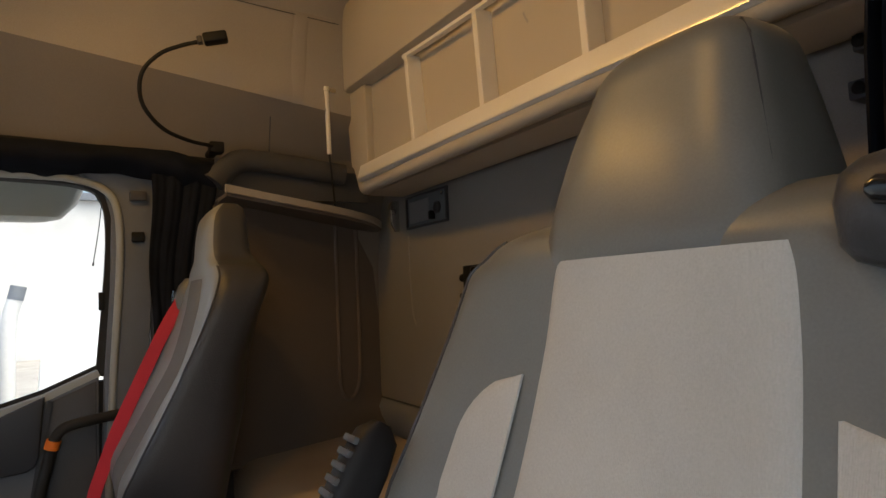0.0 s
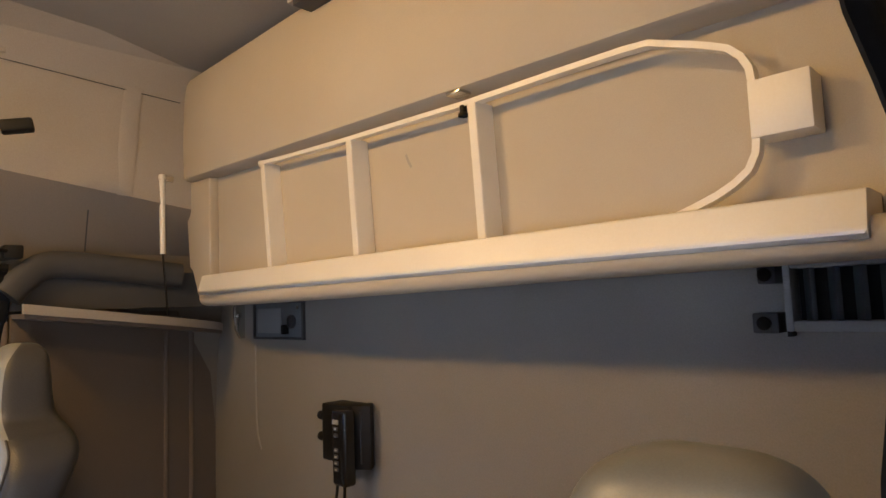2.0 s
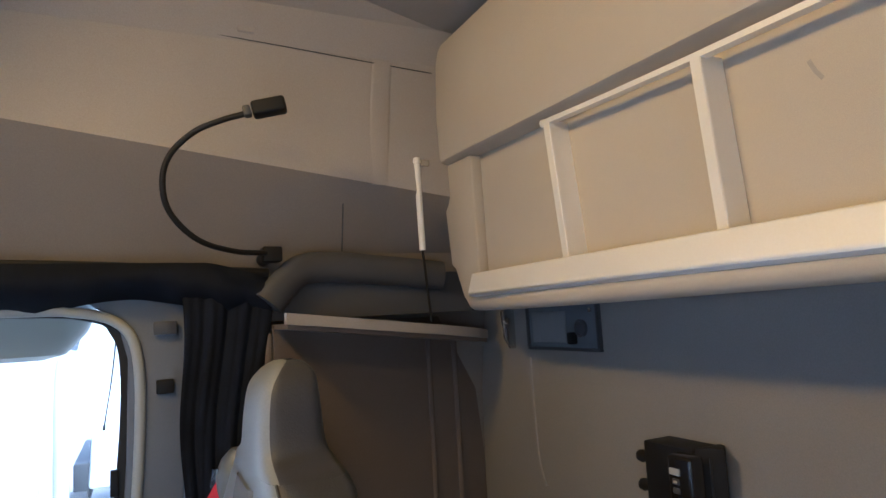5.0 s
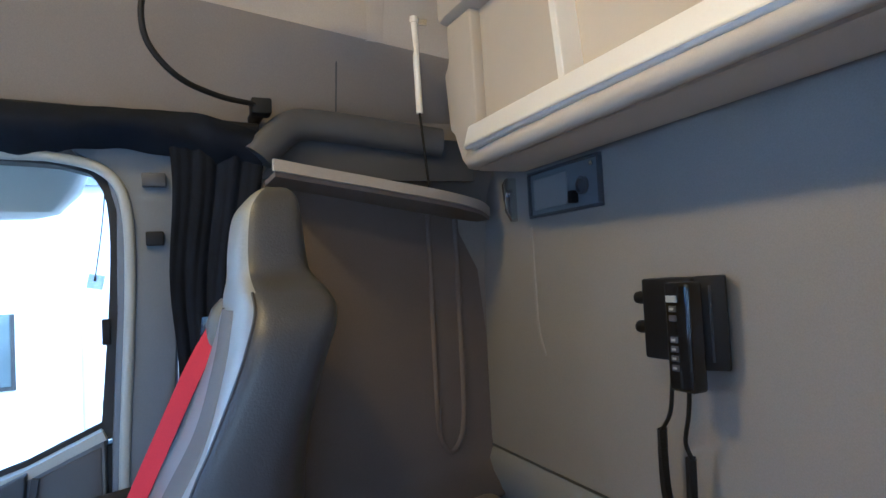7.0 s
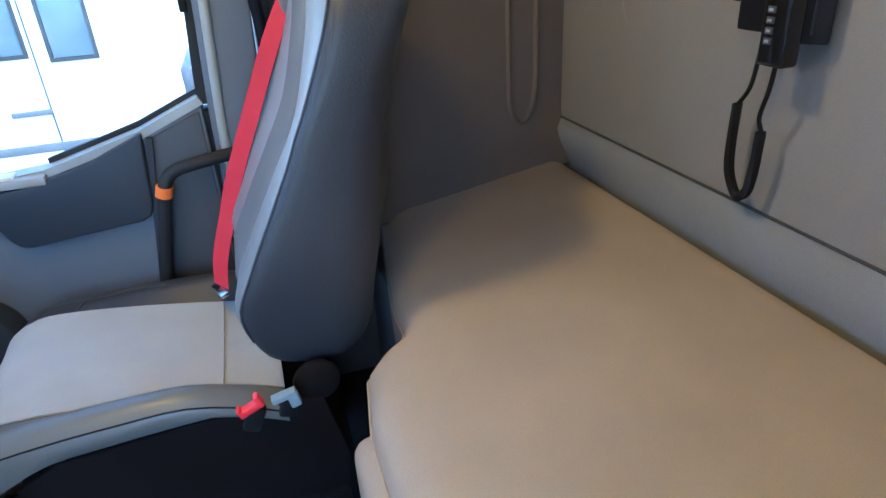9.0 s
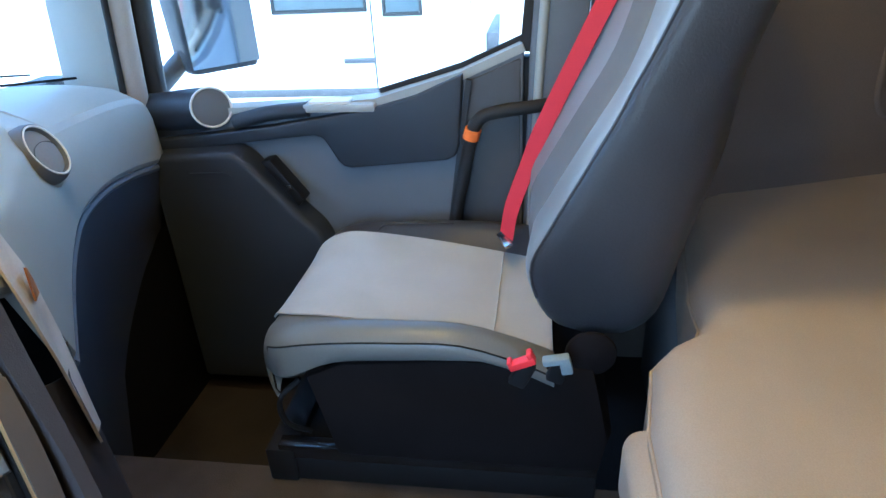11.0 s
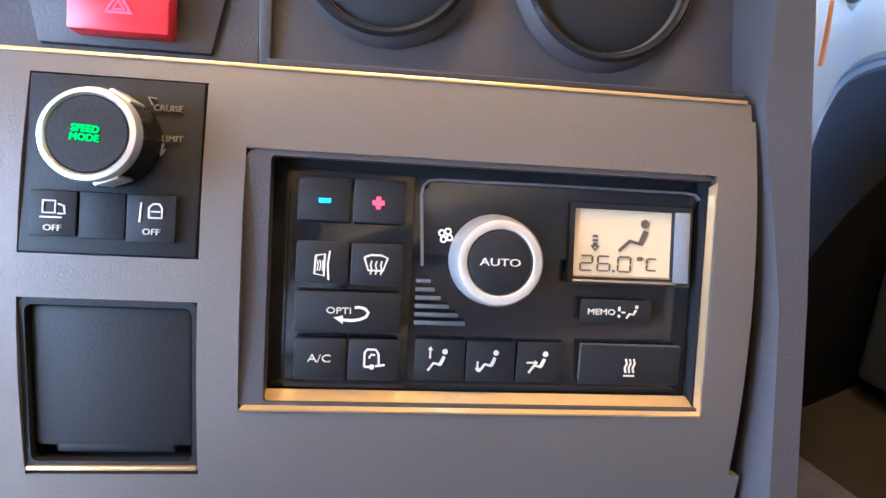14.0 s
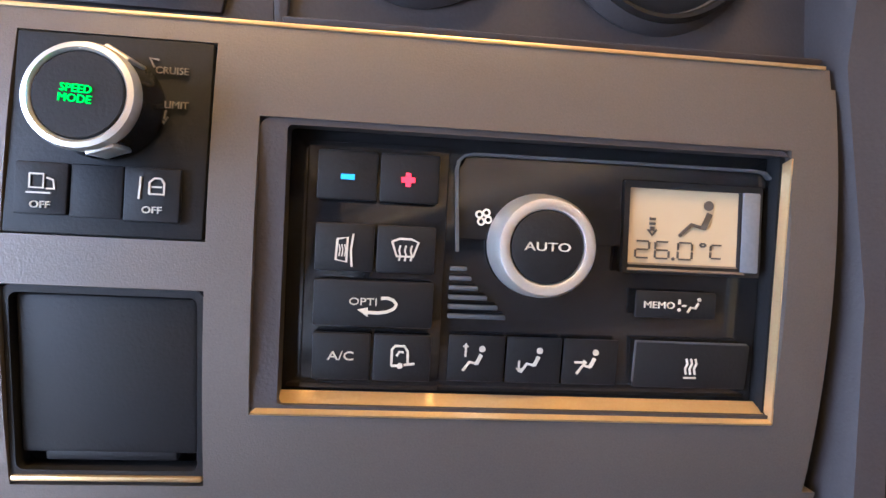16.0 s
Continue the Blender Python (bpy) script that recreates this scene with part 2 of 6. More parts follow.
def spline(pts, n):
    """Smooth points through the given ones."""
    p = [Vector(q) for q in pts]
    p = [2 * p[0] - p[1]] + p + [2 * p[-1] - p[-2]]
    out = []
    for i in range(1, len(p) - 2):
        for k in range(n):
            t = k / n
            a, b, c, d = p[i - 1], p[i], p[i + 1], p[i + 2]
            out.append(0.5 * (2 * b + (c - a) * t + (2 * a - 5 * b + 4 * c - d) * t * t + (3 * b - a - 3 * c + d) * t**3))
    return out + [p[-2]]


def tube(pts, r, n=10, flat=1.0, wide=None):
    """A round (or flattened) bar along points."""
    pts = [Vector(p) for p in pts]
    rows, up = [], None
    for i, p in enumerate(pts):
        t = (pts[min(i + 1, len(pts) - 1)] - pts[max(i - 1, 0)]).normalized()
        if up is None:
            up = wide if wide is not None else (Vector((0, 0, 1)) if abs(t.z) < 0.9 else Vector((0, 1, 0)))
            up = Vector(up)
        s = t.cross(up).normalized()
        up = s.cross(t).normalized()
        rows.append([p + r * (math.cos(a) * up + flat * math.sin(a) * s) for a in (2 * math.pi * k / n for k in range(n))])
    return grid(rows, close_v=True, caps=True)


def bar(pts, a, b, wide):
    """A square-edged bar along points: a along wide, b across."""
    pts = [Vector(p) for p in pts]
    rows = []
    wide = Vector(wide)
    for i, p in enumerate(pts):
        t = (pts[min(i + 1, len(pts) - 1)] - pts[max(i - 1, 0)]).normalized()
        s = t.cross(wide).normalized()
        rows.append([p + a / 2 * x * wide + b / 2 * y * s for x, y in ((1, 1), (-1, 1), (-1, -1), (1, -1))])
    return grid(rows, close_v=True, caps=True)


def lathe(profile, m, n=40):
    """A body of revolution: rows of (radius, height) about the local z of m."""
    rows = [[m @ Vector((r * math.cos(a), r * math.sin(a), h)) for a in (2 * math.pi * k / n for k in range(n))] for r, h in profile]
    bm = grid(rows, close_v=True)
    bmesh.ops.remove_doubles(bm, verts=bm.verts, dist=1e-6)
    return bm


def loft(stations, th0=0.0, th1=360.0, n=36, p=0.45, grow=0.0, m=None, caps=True):
    """A padded body: stations of (z, front y, rear y, half width, centre x); th: the part of the outline, 270 degrees is the front."""
    rows = []
    closed = th1 - th0 >= 360
    for z, yf, yr, w, cx in stations:
        row = []
        for k in range(n if closed else n + 1):
            a = radians(th0 + (th1 - th0) * k / n)
            c, s = math.cos(a), math.sin(a)
            x = cx + (w + grow) * math.copysign(abs(c) ** p, c)
            y = (yf + yr) / 2 + ((yr - yf) / 2 + grow) * math.copysign(abs(s) ** p, s)
            row.append(Vector((x, y, z)))
        rows.append(row)
    bm = grid(rows, close_v=closed, caps=closed and caps)
    return moved(bm, m) if m else bm


def words(name, text, size, m, material, parent, label="", deep=0.0004):
    """Built-in lettering as a mesh; m places its centre, x to the right, y up."""
    cu = bpy.data.curves.new(name, "FONT")
    cu.body, cu.size, cu.align_x, cu.align_y, cu.extrude, cu.resolution_u = text, size, "CENTER", "CENTER", deep, 3
    tmp = new(name + "_curve", cu)
    me = bpy.data.meshes.new_from_object(tmp.evaluated_get(bpy.context.evaluated_depsgraph_get()))
    bpy.data.objects.remove(tmp)
    bpy.data.curves.remove(cu)
    bm = bmesh.new()
    bm.from_mesh(me)
    bpy.data.meshes.remove(me)
    moved(bm, m)
    return part(name, bm, material, parent, label, smooth=False)


# ---- the cab's shell ----
XL, XR = -1.20, 1.02  # side walls of the sleeping space
fixed("floor", box(-0.545, 0.56, -2.0, 0.0, -0.28, 0.0, 0.012), M_CARPET, "brown grey carpet on the raised engine tunnel", "floor")
fixed("footwell_floor", box(-1.20, -0.547, -2.0, 0.0, -0.28, -0.2), M_FMAT, "dark rubber mat in the passenger footwell", "floor")
fixed("footwell_floor_driver", box(0.562, 1.05, -2.0, 0.0, -0.28, -0.2), M_FMAT, "dark rubber mat in the driver footwell", "floor")
fixed("wall_rear", box(XL - 0.05, XR + 0.05, 0.0, 0.06, -0.28, 2.0), M_WALL, "beige lined rear wall of the sleeper cab", "wall")
rear_trim = prism([(0, 0.36), (-0.022, 0.365), (-0.030, 0.40), (-0.022, 0.455), (-0.006, 0.478), (0, 0.482)], "x", XL, XR)
fixed("trim_rear_seam", tube([(XL, -0.003, 0.4845), (0.0, -0.003, 0.485), (XR, -0.003, 0.4845)], 0.0028, 8), M_DARK, "dark seam over the rear wall trim", "trim")
fixed("trim_rear", rear_trim, M_TRIMG, "grey beige moulded trim along the rear wall above the mattress", "trim")
fixed("trim_groove", tube(spline([(-0.93, 0.0, 1.04), (-0.928, 0.0, 0.9), (-0.922, 0.0, 0.80), (-0.90, 0.0, 0.745)], 6), 0.004, 8), M_WALL, "pressed bead in the beige rear wall lining", "trim")

# passenger side wall behind the door, and its mirror on the driver side
def slab(rows, s, d=0.02):
    """A sheet over rows of points, thickened outwards along x."""
    return grid([r + [(x + s * d, y, z) for x, y, z in reversed(r)] for r in rows], close_v=True, caps=True)


def side_shell(s, x_low, name, label):
    prof = [(-0.28, 0.0), (0.40, 0.0), (0.95, -0.02), (1.15, -0.06), (1.24, -0.12), (1.31, -0.13), (1.418, -0.228), (1.436, -0.238), (1.62, -0.228), (1.75, -0.245), (1.82, -0.29), (1.86, -0.36)]
    rows = []
    for y in (0.0, -0.2, -0.4, -0.6, -0.78):
        rows.append([(s * (x_low + d), y, z + (0.13 * (-y - 0.2) if 1.4 < z < 1.6 else 0.0)) for z, d in prof])
    cut = [z for z, d in prof].index(1.436)
    # below the crease the lining's shade is painted in as a darker tone
    fixed(name.replace("wall_", "trim_"), slab([r[:cut + 1] for r in rows], s), M_LOWER, "lower lining under the crease of the side wall, its shade put into a darker brown grey", "trim", smooth=25)
    return fixed(name, slab([r[cut:] for r in rows], s), M_UPPER, label, "wall", smooth=25)


side_shell(-1, 1.20, "wall_passenger_side", "beige moulded side wall of the sleeping space")
side_shell(1, 1.08, "wall_driver_side", "beige moulded side wall on the driver side")


# the side linings over the doors and windows
def door_header(s, x_low, name, label):
    prof = [(1.215, -0.10), (1.24, -0.12), (1.31, -0.13), (1.418, -0.228), (1.436, -0.238), (1.62, -0.228), (1.75, -0.245), (1.82, -0.29), (1.86, -0.36)]
    rows = [[(s * (x_low + d), y, z + (0.13 * (-y - 0.2) if 1.4 < z < 1.6 else 0.0)) for z, d in prof] for y in (-0.78, -1.0, -1.3, -1.6, -1.98)]
    cut = [z for z, d in prof].index(1.436)
    # darker tone under the crease carries the shade of the overhang
    fixed(name.replace("wall_", "trim_"), slab([r[:cut + 1] for r in rows], s), M_LOWER, "lower lining under the crease of the side wall, its shade put into a darker brown grey", "trim", smooth=25)
    return fixed(name, slab([r[cut:] for r in rows], s), M_UPPER, label, "wall", smooth=25)


door_header(-1, 1.20, "wall_over_passenger_door", "beige moulded lining over the passenger door")
door_header(1, 1.08, "wall_over_driver_door", "beige moulded lining over the driver door")
fixed("ceiling", prism([(-2.1, 1.86), (-0.80, 1.86), (-0.45, 1.848), (-0.22, 1.822), (0.06, 1.808), (0.06, 1.92), (-2.1, 1.92)], "x", -1.25, 1.12), M_CEIL, "grey cloth headliner of the high cab roof", "ceiling", smooth=30)
# windscreen header and overhead console
fixed("wall_front_header", prism([(-2.08, 1.30), (-1.94, 1.30), (-1.62, 1.36), (-1.45, 1.48), (-1.42, 1.60), (-1.48, 1.86), (-2.08, 1.86)], "x", -0.97, 0.85, 0.015), M_UPPER, "beige overhead locker over the windscreen", "wall")

# B pillar with the pale door seal
pil = empty("door_pillar", (-1.06, -0.84, -0.2), "grey moulded door pillar with a pale rubber seal", "pillar", kind="structure")
part("pillar_lining", prism([(-0.90, 0.2), (-0.80, 0.2), (-0.765, 0.9), (-0.745, 1.26), (-0.975, 1.26), (-0.935, 1.212), (-0.888, 1.178), (-0.868, 1.10), (-0.872, 0.9), (-0.888, 0.65)], "x", -1.11, -1.045, 0.006), M_GREY, pil)
part("gap_seal", box(-1.125, -1.072, -0.93, -0.872, -0.2, 0.645, 0.003), M_RUBBER, pil, "black rubber gap seal")
part("door_seal", tube(spline([(-1.045, -0.884, 0.15), (-1.044, -0.868, 0.6), (-1.040, -0.848, 0.95), (-1.038, -0.852, 1.11), (-1.034, -0.885, 1.172), (-1.03, -0.96, 1.197), (-1.03, -1.1, 1.203), (-1.03, -1.9, 1.215)], 6), 0.010, 10), M_SILVER, pil, "pale grey rubber door seal")
part("coat_hook", box(-1.047, -1.028, -0.822, -0.778, 1.145, 1.172, 0.003), M_DARK, pil, "small grey catch")
part("belt_slot", box(-1.047, -1.03, -0.818, -0.785, 1.028, 1.056, 0.003), M_BLACK, pil, "small black clip")
fixed("wall_behind_pillar", prism([(-0.79, -0.2), (-0.735, -0.2), (-0.735, 1.26), (-0.743, 1.26), (-0.763, 0.9)], "x", -1.22, -1.10, 0.0), M_UPPER, "beige lining behind the door pillar", "wall")

# passenger door: leaf, inner lining, pocket, arm rest beam, speaker, switch, glass
d1 = empty("door_1", (-1.07, -1.35, -0.2), "closed passenger door with grey lining and dark pocket", "door", kind="structure")
SILL = [(-0.90, 0.667), (-1.03, 0.612), (-1.10, 0.592), (-1.216, 0.560), (-1.30, 0.553), (-1.62, 0.540), (-1.76, 0.54)]
leaf = [(-0.90, -0.2)] + SILL + [(-1.86, 0.54), (-1.86, -0.2)]
part("door_lining", prism(leaf, "x", -1.13, -1.046, 0.006), M_GREY, d1)
part("sill_cap", bar([(-1.07, y, z + 0.004) for y, z in SILL[:6]], 0.055, 0.018, (1, 0, 0)), M_SILVER, d1, "pale grey window sill")
part("glass_seal", bar([(-1.090, y, z + 0.018) for y, z in SILL[:4]], 0.012, 0.012, (1, 0, 0)), M_RUBBER, d1, "black rubber glass seal")
part("armrest_beam", prism([(-1.79, 0.484), (-1.742, 0.488), (-1.445, 0.520), (-1.229, 0.553), (-1.127, 0.580), (-1.024, 0.624), (-1.031, 0.539), (-1.036, 0.472), (-1.044, 0.450), (-1.064, 0.439), (-1.280, 0.421), (-1.298, 0.425), (-1.311, 0.438), (-1.332, 0.478), (-1.341, 0.491), (-1.358, 0.497), (-1.545, 0.479), (-1.722, 0.455), (-1.79, 0.45)], "x", -1.06, -1.022, 0.005, 3), M_NAVY, d1, "dark blue grey padded beam and pocket")
part("rear_panel", prism([(-1.034, -0.15), (-0.906, -0.15), (-0.906, 0.650), (-1.020, 0.604), (-1.040, 0.46), (-1.056, 0.33)], "x", -1.05, -1.041, 0.003), M_DARK, d1, "dark grey rear door panel")
part("rear_edge", bar([(-1.040, -1.012, 0.61), (-1.040, -1.03, 0.5), (-1.038, -1.055, 0.33), (-1.038, -1.06, 0.1)], 0.014, 0.012, (1, 0, 0)), M_NAVY, d1)
part("sill_pad", tube(spline([(-1.03, -1.54, 0.528), (-1.035, -1.46, 0.545), (-1.04, -1.37, 0.552)], 6), 0.017, 12, 1.3), M_NAVY, d1)
sw = part("switch_plate", box(-1.075, -1.02, -1.375, -1.215, 0.548, 0.566, 0.004), M_SILVER, d1, "grey door switch plate")
part("switch_key", box(-1.065, -1.026, -1.362, -1.272, 0.565, 0.572, 0.002), M_ALUP, sw, "pale lock key")
RN = Vector((0.80, 0.58, 0.16)).normalized()
RC = Vector((-1.028, -1.590, 0.562))
pod = part("speaker_pod", tube([Vector((-1.085, -1.80, 0.535)), Vector((-1.072, -1.73, 0.542)), Vector((-1.055, -1.665, 0.552)), RC - RN * 0.03, RC - RN * 0.008], 0.0445, 28), M_NAVY, d1, "dark tweeter pod")
part("speaker_bridge", prism([(-1.80, 0.54), (-1.70, 0.580), (-1.64, 0.575), (-1.61, 0.55), (-1.60, 0.50), (-1.80, 0.46)], "x", -1.10, -1.045, 0.012, 3), M_NAVY, d1)
RM = look(RC, RC - RN) 
part("speaker_ring", lathe([(0.044, -0.012), (0.0455, 0.0), (0.0455, 0.006), (0.0435, 0.009), (0.0410, 0.008), (0.0405, 0.002)], RM), M_ALUP, pod, "pale tweeter ring")
part("speaker_grille", lathe([(0.0405, 0.002), (0.036, 0.005), (0.02, 0.0065), (0.0, 0.007)], RM), M_GREY, pod)
part("lower_pocket", prism([(-1.545, 0.477), (-1.526, 0.472), (-1.505, 0.455), (-1.40, 0.328), (-1.362, 0.288), (-1.345, 0.25), (-1.335, 0.15), (-1.335, -0.15), (-1.74, -0.15), (-1.74, 0.466)], "x", -1.05, -0.966, 0.016, 4), M_NAVY, d1, "dark moulded lower door pocket")
part("pocket_ridge", bar([(-0.966, -1.64, 0.428), (-0.966, -1.56, 0.430), (-0.966, -1.545, 0.424)], 0.006, 0.004, (1, 0, 0)), M_NAVY, d1)
lk = part("lock_plate", prism([(-1.475, 0.452), (-1.452, 0.456), (-1.385, 0.362), (-1.402, 0.345)], "x", -1.02, -0.976, 0.004), M_BLACK, d1, "black switch plate")
part("lock_rivet", box(-0.977, -0.973, -1.422, -1.412, 0.388, 0.398, 0.001), M_STEEL, lk)
fr = part("window_frame", bar(spline([(-1.085, -0.897, 0.66), (-1.083, -0.874, 0.95), (-1.078, -0.872, 1.09), (-1.075, -0.888, 1.155), (-1.073, -0.93, 1.188), (-1.07, -1.1, 1.205), (-1.065, -1.9, 1.22)], 4), 0.05, 0.022, (1, 0, 0)), M_RUBBER, d1, "black window frame")
part("window_catch", box(-1.062, -1.05, -0.90, -0.885, 0.84, 0.89, 0.002), M_BLACK, fr)
pane = part("window_glass", box(-1.092, -1.088, -1.85, -0.885, 0.53, 1.215), M_GLASS, d1, smooth=False)
pane.visible_shadow = False

# driver side
fixed("door_pillar_driver", prism([(-0.86, -0.2), (-0.70, -0.2), (-0.70, 1.26), (-0.82, 1.26), (-0.84, 0.9)], "x", 0.98, 1.10, 0.015), M_GREY, "grey moulded driver door pillar", "pillar")
fixed("wall_behind_driver_pillar", box(1.02, 1.12, -0.72, 0.0, -0.28, 1.26), M_UPPER, "beige side wall behind the driver", "wall")

d2 = empty("door_2", (0, 0, 0), "open driver door with grey lining", "door", kind="structure")
part("door_lining", prism([(-0.84, -0.2), (-0.84, 0.62), (-1.1, 0.57), (-1.80, 0.54), (-1.80, -0.2)], "x", 1.03, 1.11, 0.006), M_GREY, d2)
part("window_frame", bar([(1.08, -0.845, 0.62), (1.08, -0.85, 1.10), (1.075, -0.92, 1.19), (1.065, -1.78, 1.21)], 0.05, 0.022, (1, 0, 0)), M_RUBBER, d2, "black window frame")
part("armrest", box(0.985, 1.035, -1.50, -0.98, 0.42, 0.50, 0.012, 3), M_NAVY, d2, "dark arm rest")
pane2 = part("window_glass", box(1.085, 1.089, -1.80, -0.86, 0.56, 1.205), M_GLASS, d2, smooth=False)
pane2.visible_shadow = False
d2.matrix_basis = pose(1.12, -1.80, 0, 0, 0, -72) @ pose(-1.08, 1.80, 0)

# A pillars, windscreen, sill
for s, x0, nm in ((-1, -1.10, "passenger"), (1, 1.0, "driver")):
    fixed("windscreen_pillar_" + nm, thick(grid([[(x0 + s * dx, y0, z) for z, dx, y0 in ((0.48, 0.0, -1.785), (0.60, 0.0, -1.78), (0.9, 0.01, -1.76), (1.25, 0.0, -1.70), (1.40, -0.05, -1.66))],
        [(x0 - s * 0.04 + s * dx, y0 - 0.05, z) for z, dx, y0 in ((0.48, 0.0, -1.805), (0.60, 0.0, -1.80), (0.9, 0.01, -1.78), (1.25, 0.0, -1.72), (1.40, -0.05, -1.68))],
        [(x0 - s * 0.03 + s * dx, y0 - 0.12, z) for z, dx, y0 in ((0.48, 0.0, -1.825), (0.60, 0.0, -1.82), (0.9, 0.01, -1.80), (1.25, 0.0, -1.74), (1.40, -0.05, -1.70))]]), 0.03), M_SILVER, "pale grey moulded windscreen pillar", "pillar")
    post = lambda dx, dy, r, w: tube(spline([(x0 + s * (dx + a), y + dy, z) for a, y, z in ((0.0, -1.78, 0.48), (0.002, -1.775, 0.60), (0.01, -1.755, 0.9), (0.0, -1.695, 1.25), (-0.05, -1.66, 1.4))], 5), r, 12, w)
    fixed("windscreen_pillar_trim_" + nm, post(-0.055, 0.0, 0.026, 0.9), M_UPPER, "pale trim on the windscreen pillar", "pillar")
    fixed("windscreen_pillar_seal_" + nm, post(0.0, 0.018, 0.024, 1.0), M_RUBBER, "black rubber door seal on the windscreen pillar", "seal")
    fixed("windscreen_pillar_gap_" + nm, post(-0.085, -0.010, 0.007, 1.0), M_RUBBER, "black gap beside the pillar trim", "seal")
ws = fixed("windscreen", thick(grid([[(x, -2.03 + 0.06 * abs(x) ** 2, 0.60), (x, -1.98 + 0.06 * abs(x) ** 2, 1.0), (x, -1.88 + 0.06 * abs(x) ** 2, 1.36)] for x in (-1.10, -0.6, -0.2, 0.2, 0.6, 1.02)]), 0.004), M_GLASS, "clear curved windscreen", "window")
ws.visible_shadow = False
fixed("front_wall", prism([(-2.06, -0.28), (-1.99, -0.28), (-1.99, 0.62), (-2.06, 0.62)], "x", -1.13, 1.05), M_DARK, "dark bulkhead below the windscreen", "wall")

# ---- passenger side of the dashboard ----
dash = empty("dashboard", (-0.55, -1.75, 0.0), "silver grey dashboard with a tray before the passenger seat", "dashboard", kind="structure")
# across the cab: x, edge y, lower edge z, shoulder y and z, ridge y and z
ST = [(-0.17, -1.385, 0.60, -1.392, 0.650, -1.418, 0.677), (-0.25, -1.430, 0.56, -1.437, 0.648, -1.478, 0.676), (-0.33, -1.475, 0.405, -1.488, 0.648, -1.533, 0.676), (-0.42, -1.53, 0.45, -1.553, 0.642, -1.597, 0.676), (-0.52, -1.59, 0.472, -1.617, 0.638, -1.668, 0.676), (-0.62, -1.64, 0.486, -1.66, 0.628, -1.765, 0.668), (-0.74, -1.675, 0.487, -1.69, 0.62, -1.80, 0.653), (-0.86, -1.695, 0.475, -1.708, 0.612, -1.80, 0.642), (-0.95, -1.705, 0.458, -1.716, 0.60, -1.79, 0.626), (-1.0, -1.715, 0.452, -1.725, 0.575, -1.80, 0.604), (-1.035, -1.77, 0.452, -1.775, 0.55, -1.83, 0.58)]
def glide(rows, n):
    """Rows of numbers with n eased steps between each two."""
    out = []
    for i in range(len(rows) - 1):
        a, b, c, d = rows[max(0, i - 1)], rows[i], rows[i + 1], rows[min(len(rows) - 1, i + 2)]
        for k in range(n):
            u = k / n
            out.append(tuple(q + u * ((r - p) / 2 + u * (p - 2.5 * q + 2 * r - s / 2 + u * (1.5 * (q - r) + (s - p) / 2))) for p, q, r, s in zip(a, b, c, d)))
    return out + [rows[-1]]


ST = ST[:2] + glide(ST[2:], 4)
TRAY = [(-0.575, -1.735), (-0.60, -1.803), (-0.62, -1.856), (-0.637, -1.902)]  # the tray's end wall


def station(x):
    a, b = next((a, b) for a, b in zip(ST, ST[1:]) if b[0] <= x <= a[0])
    k = (x - a[0]) / (b[0] - a[0])
    return tuple(p + (q - p) * k for p, q in zip(a, b))


rows = []
for x, y0, z0, y1, z1, y2, z2 in sorted([p for p in ST if not -0.645 < p[0] < -0.57] + [station(x) for x, y in TRAY] + [station(-0.640)], reverse=True):
    end = next((y for tx, y in TRAY if abs(tx - x) < 0.0005), y2 - 0.029)
    row = [(x, y0 - 0.03, z0 - 0.012), (x, y0 - 0.006, z0 - 0.002), (x, y0, z0 + 0.008), (x, y0 - 0.002, (z0 + z1) / 2), (x, y1 + 0.006, z1 - 0.03), (x, y1, z1 - 0.008), (x, y1 - 0.008, z1 + 0.003)]
    if x > -0.64:
        row += [(x, y1 * 0.5 + y2 * 0.5, z1 * 0.5 + z2 * 0.5 + 0.002), (x, y2 + 0.004, z2 - 0.002), (x, y2, z2), (x, end + 0.003, z2), (x, end, z2 - 0.002), (x, end - 0.002, 0.655), (x, end - 0.01, 0.645)]
    else:
        row += [(x, y1 * 0.5 + y2 * 0.5 - 0.018, z1 * 0.5 + z2 * 0.5 + 0.012), (x, y2 - 0.01, z2 + 0.003), (x, y2 - 0.03, z2 + 0.005), (x, -1.86, z2 + 0.008), (x, -1.90, z2 + 0.008), (x, -1.95, z2 + 0.006), (x, -1.98, z2 + 0.002)]
    rows.append(row)
part("dash_top", thick(grid(rows), 0.006), M_SILVER, dash, "", 19)
# the sunken tray behind the console hood, its back wall and the ledge at the windscreen
FOOT = [(1.0, -1.93), (0.5, -1.945), (0.1, -1.948), (-0.265, -1.935), (-0.42, -1.915), (-0.642, -1.891)]
part("tray_floor", thick(grid([[(1.0, -1.60, 0.662), (1.0, -1.95, 0.662)], [(0.3, -1.50, 0.662), (0.3, -1.955, 0.662)], [(-0.15, -1.45, 0.662), (-0.15, -1.95, 0.662)], [(-0.33, -1.56, 0.662), (-0.36, -1.93, 0.662)], [(-0.58, -1.74, 0.662), (-0.645, -1.90, 0.662)]]), 0.006), M_SILVER, dash, "", 55)
part("tray_rim", thick(grid([[(x, y + 0.001, 0.659), (x, y - 0.011, 0.674), (x, y - 0.014, 0.6765), (x, y - 0.019, 0.677), (x, -1.99, 0.684)] for x, y in FOOT]), 0.003), M_SILVER, dash, "", 38)
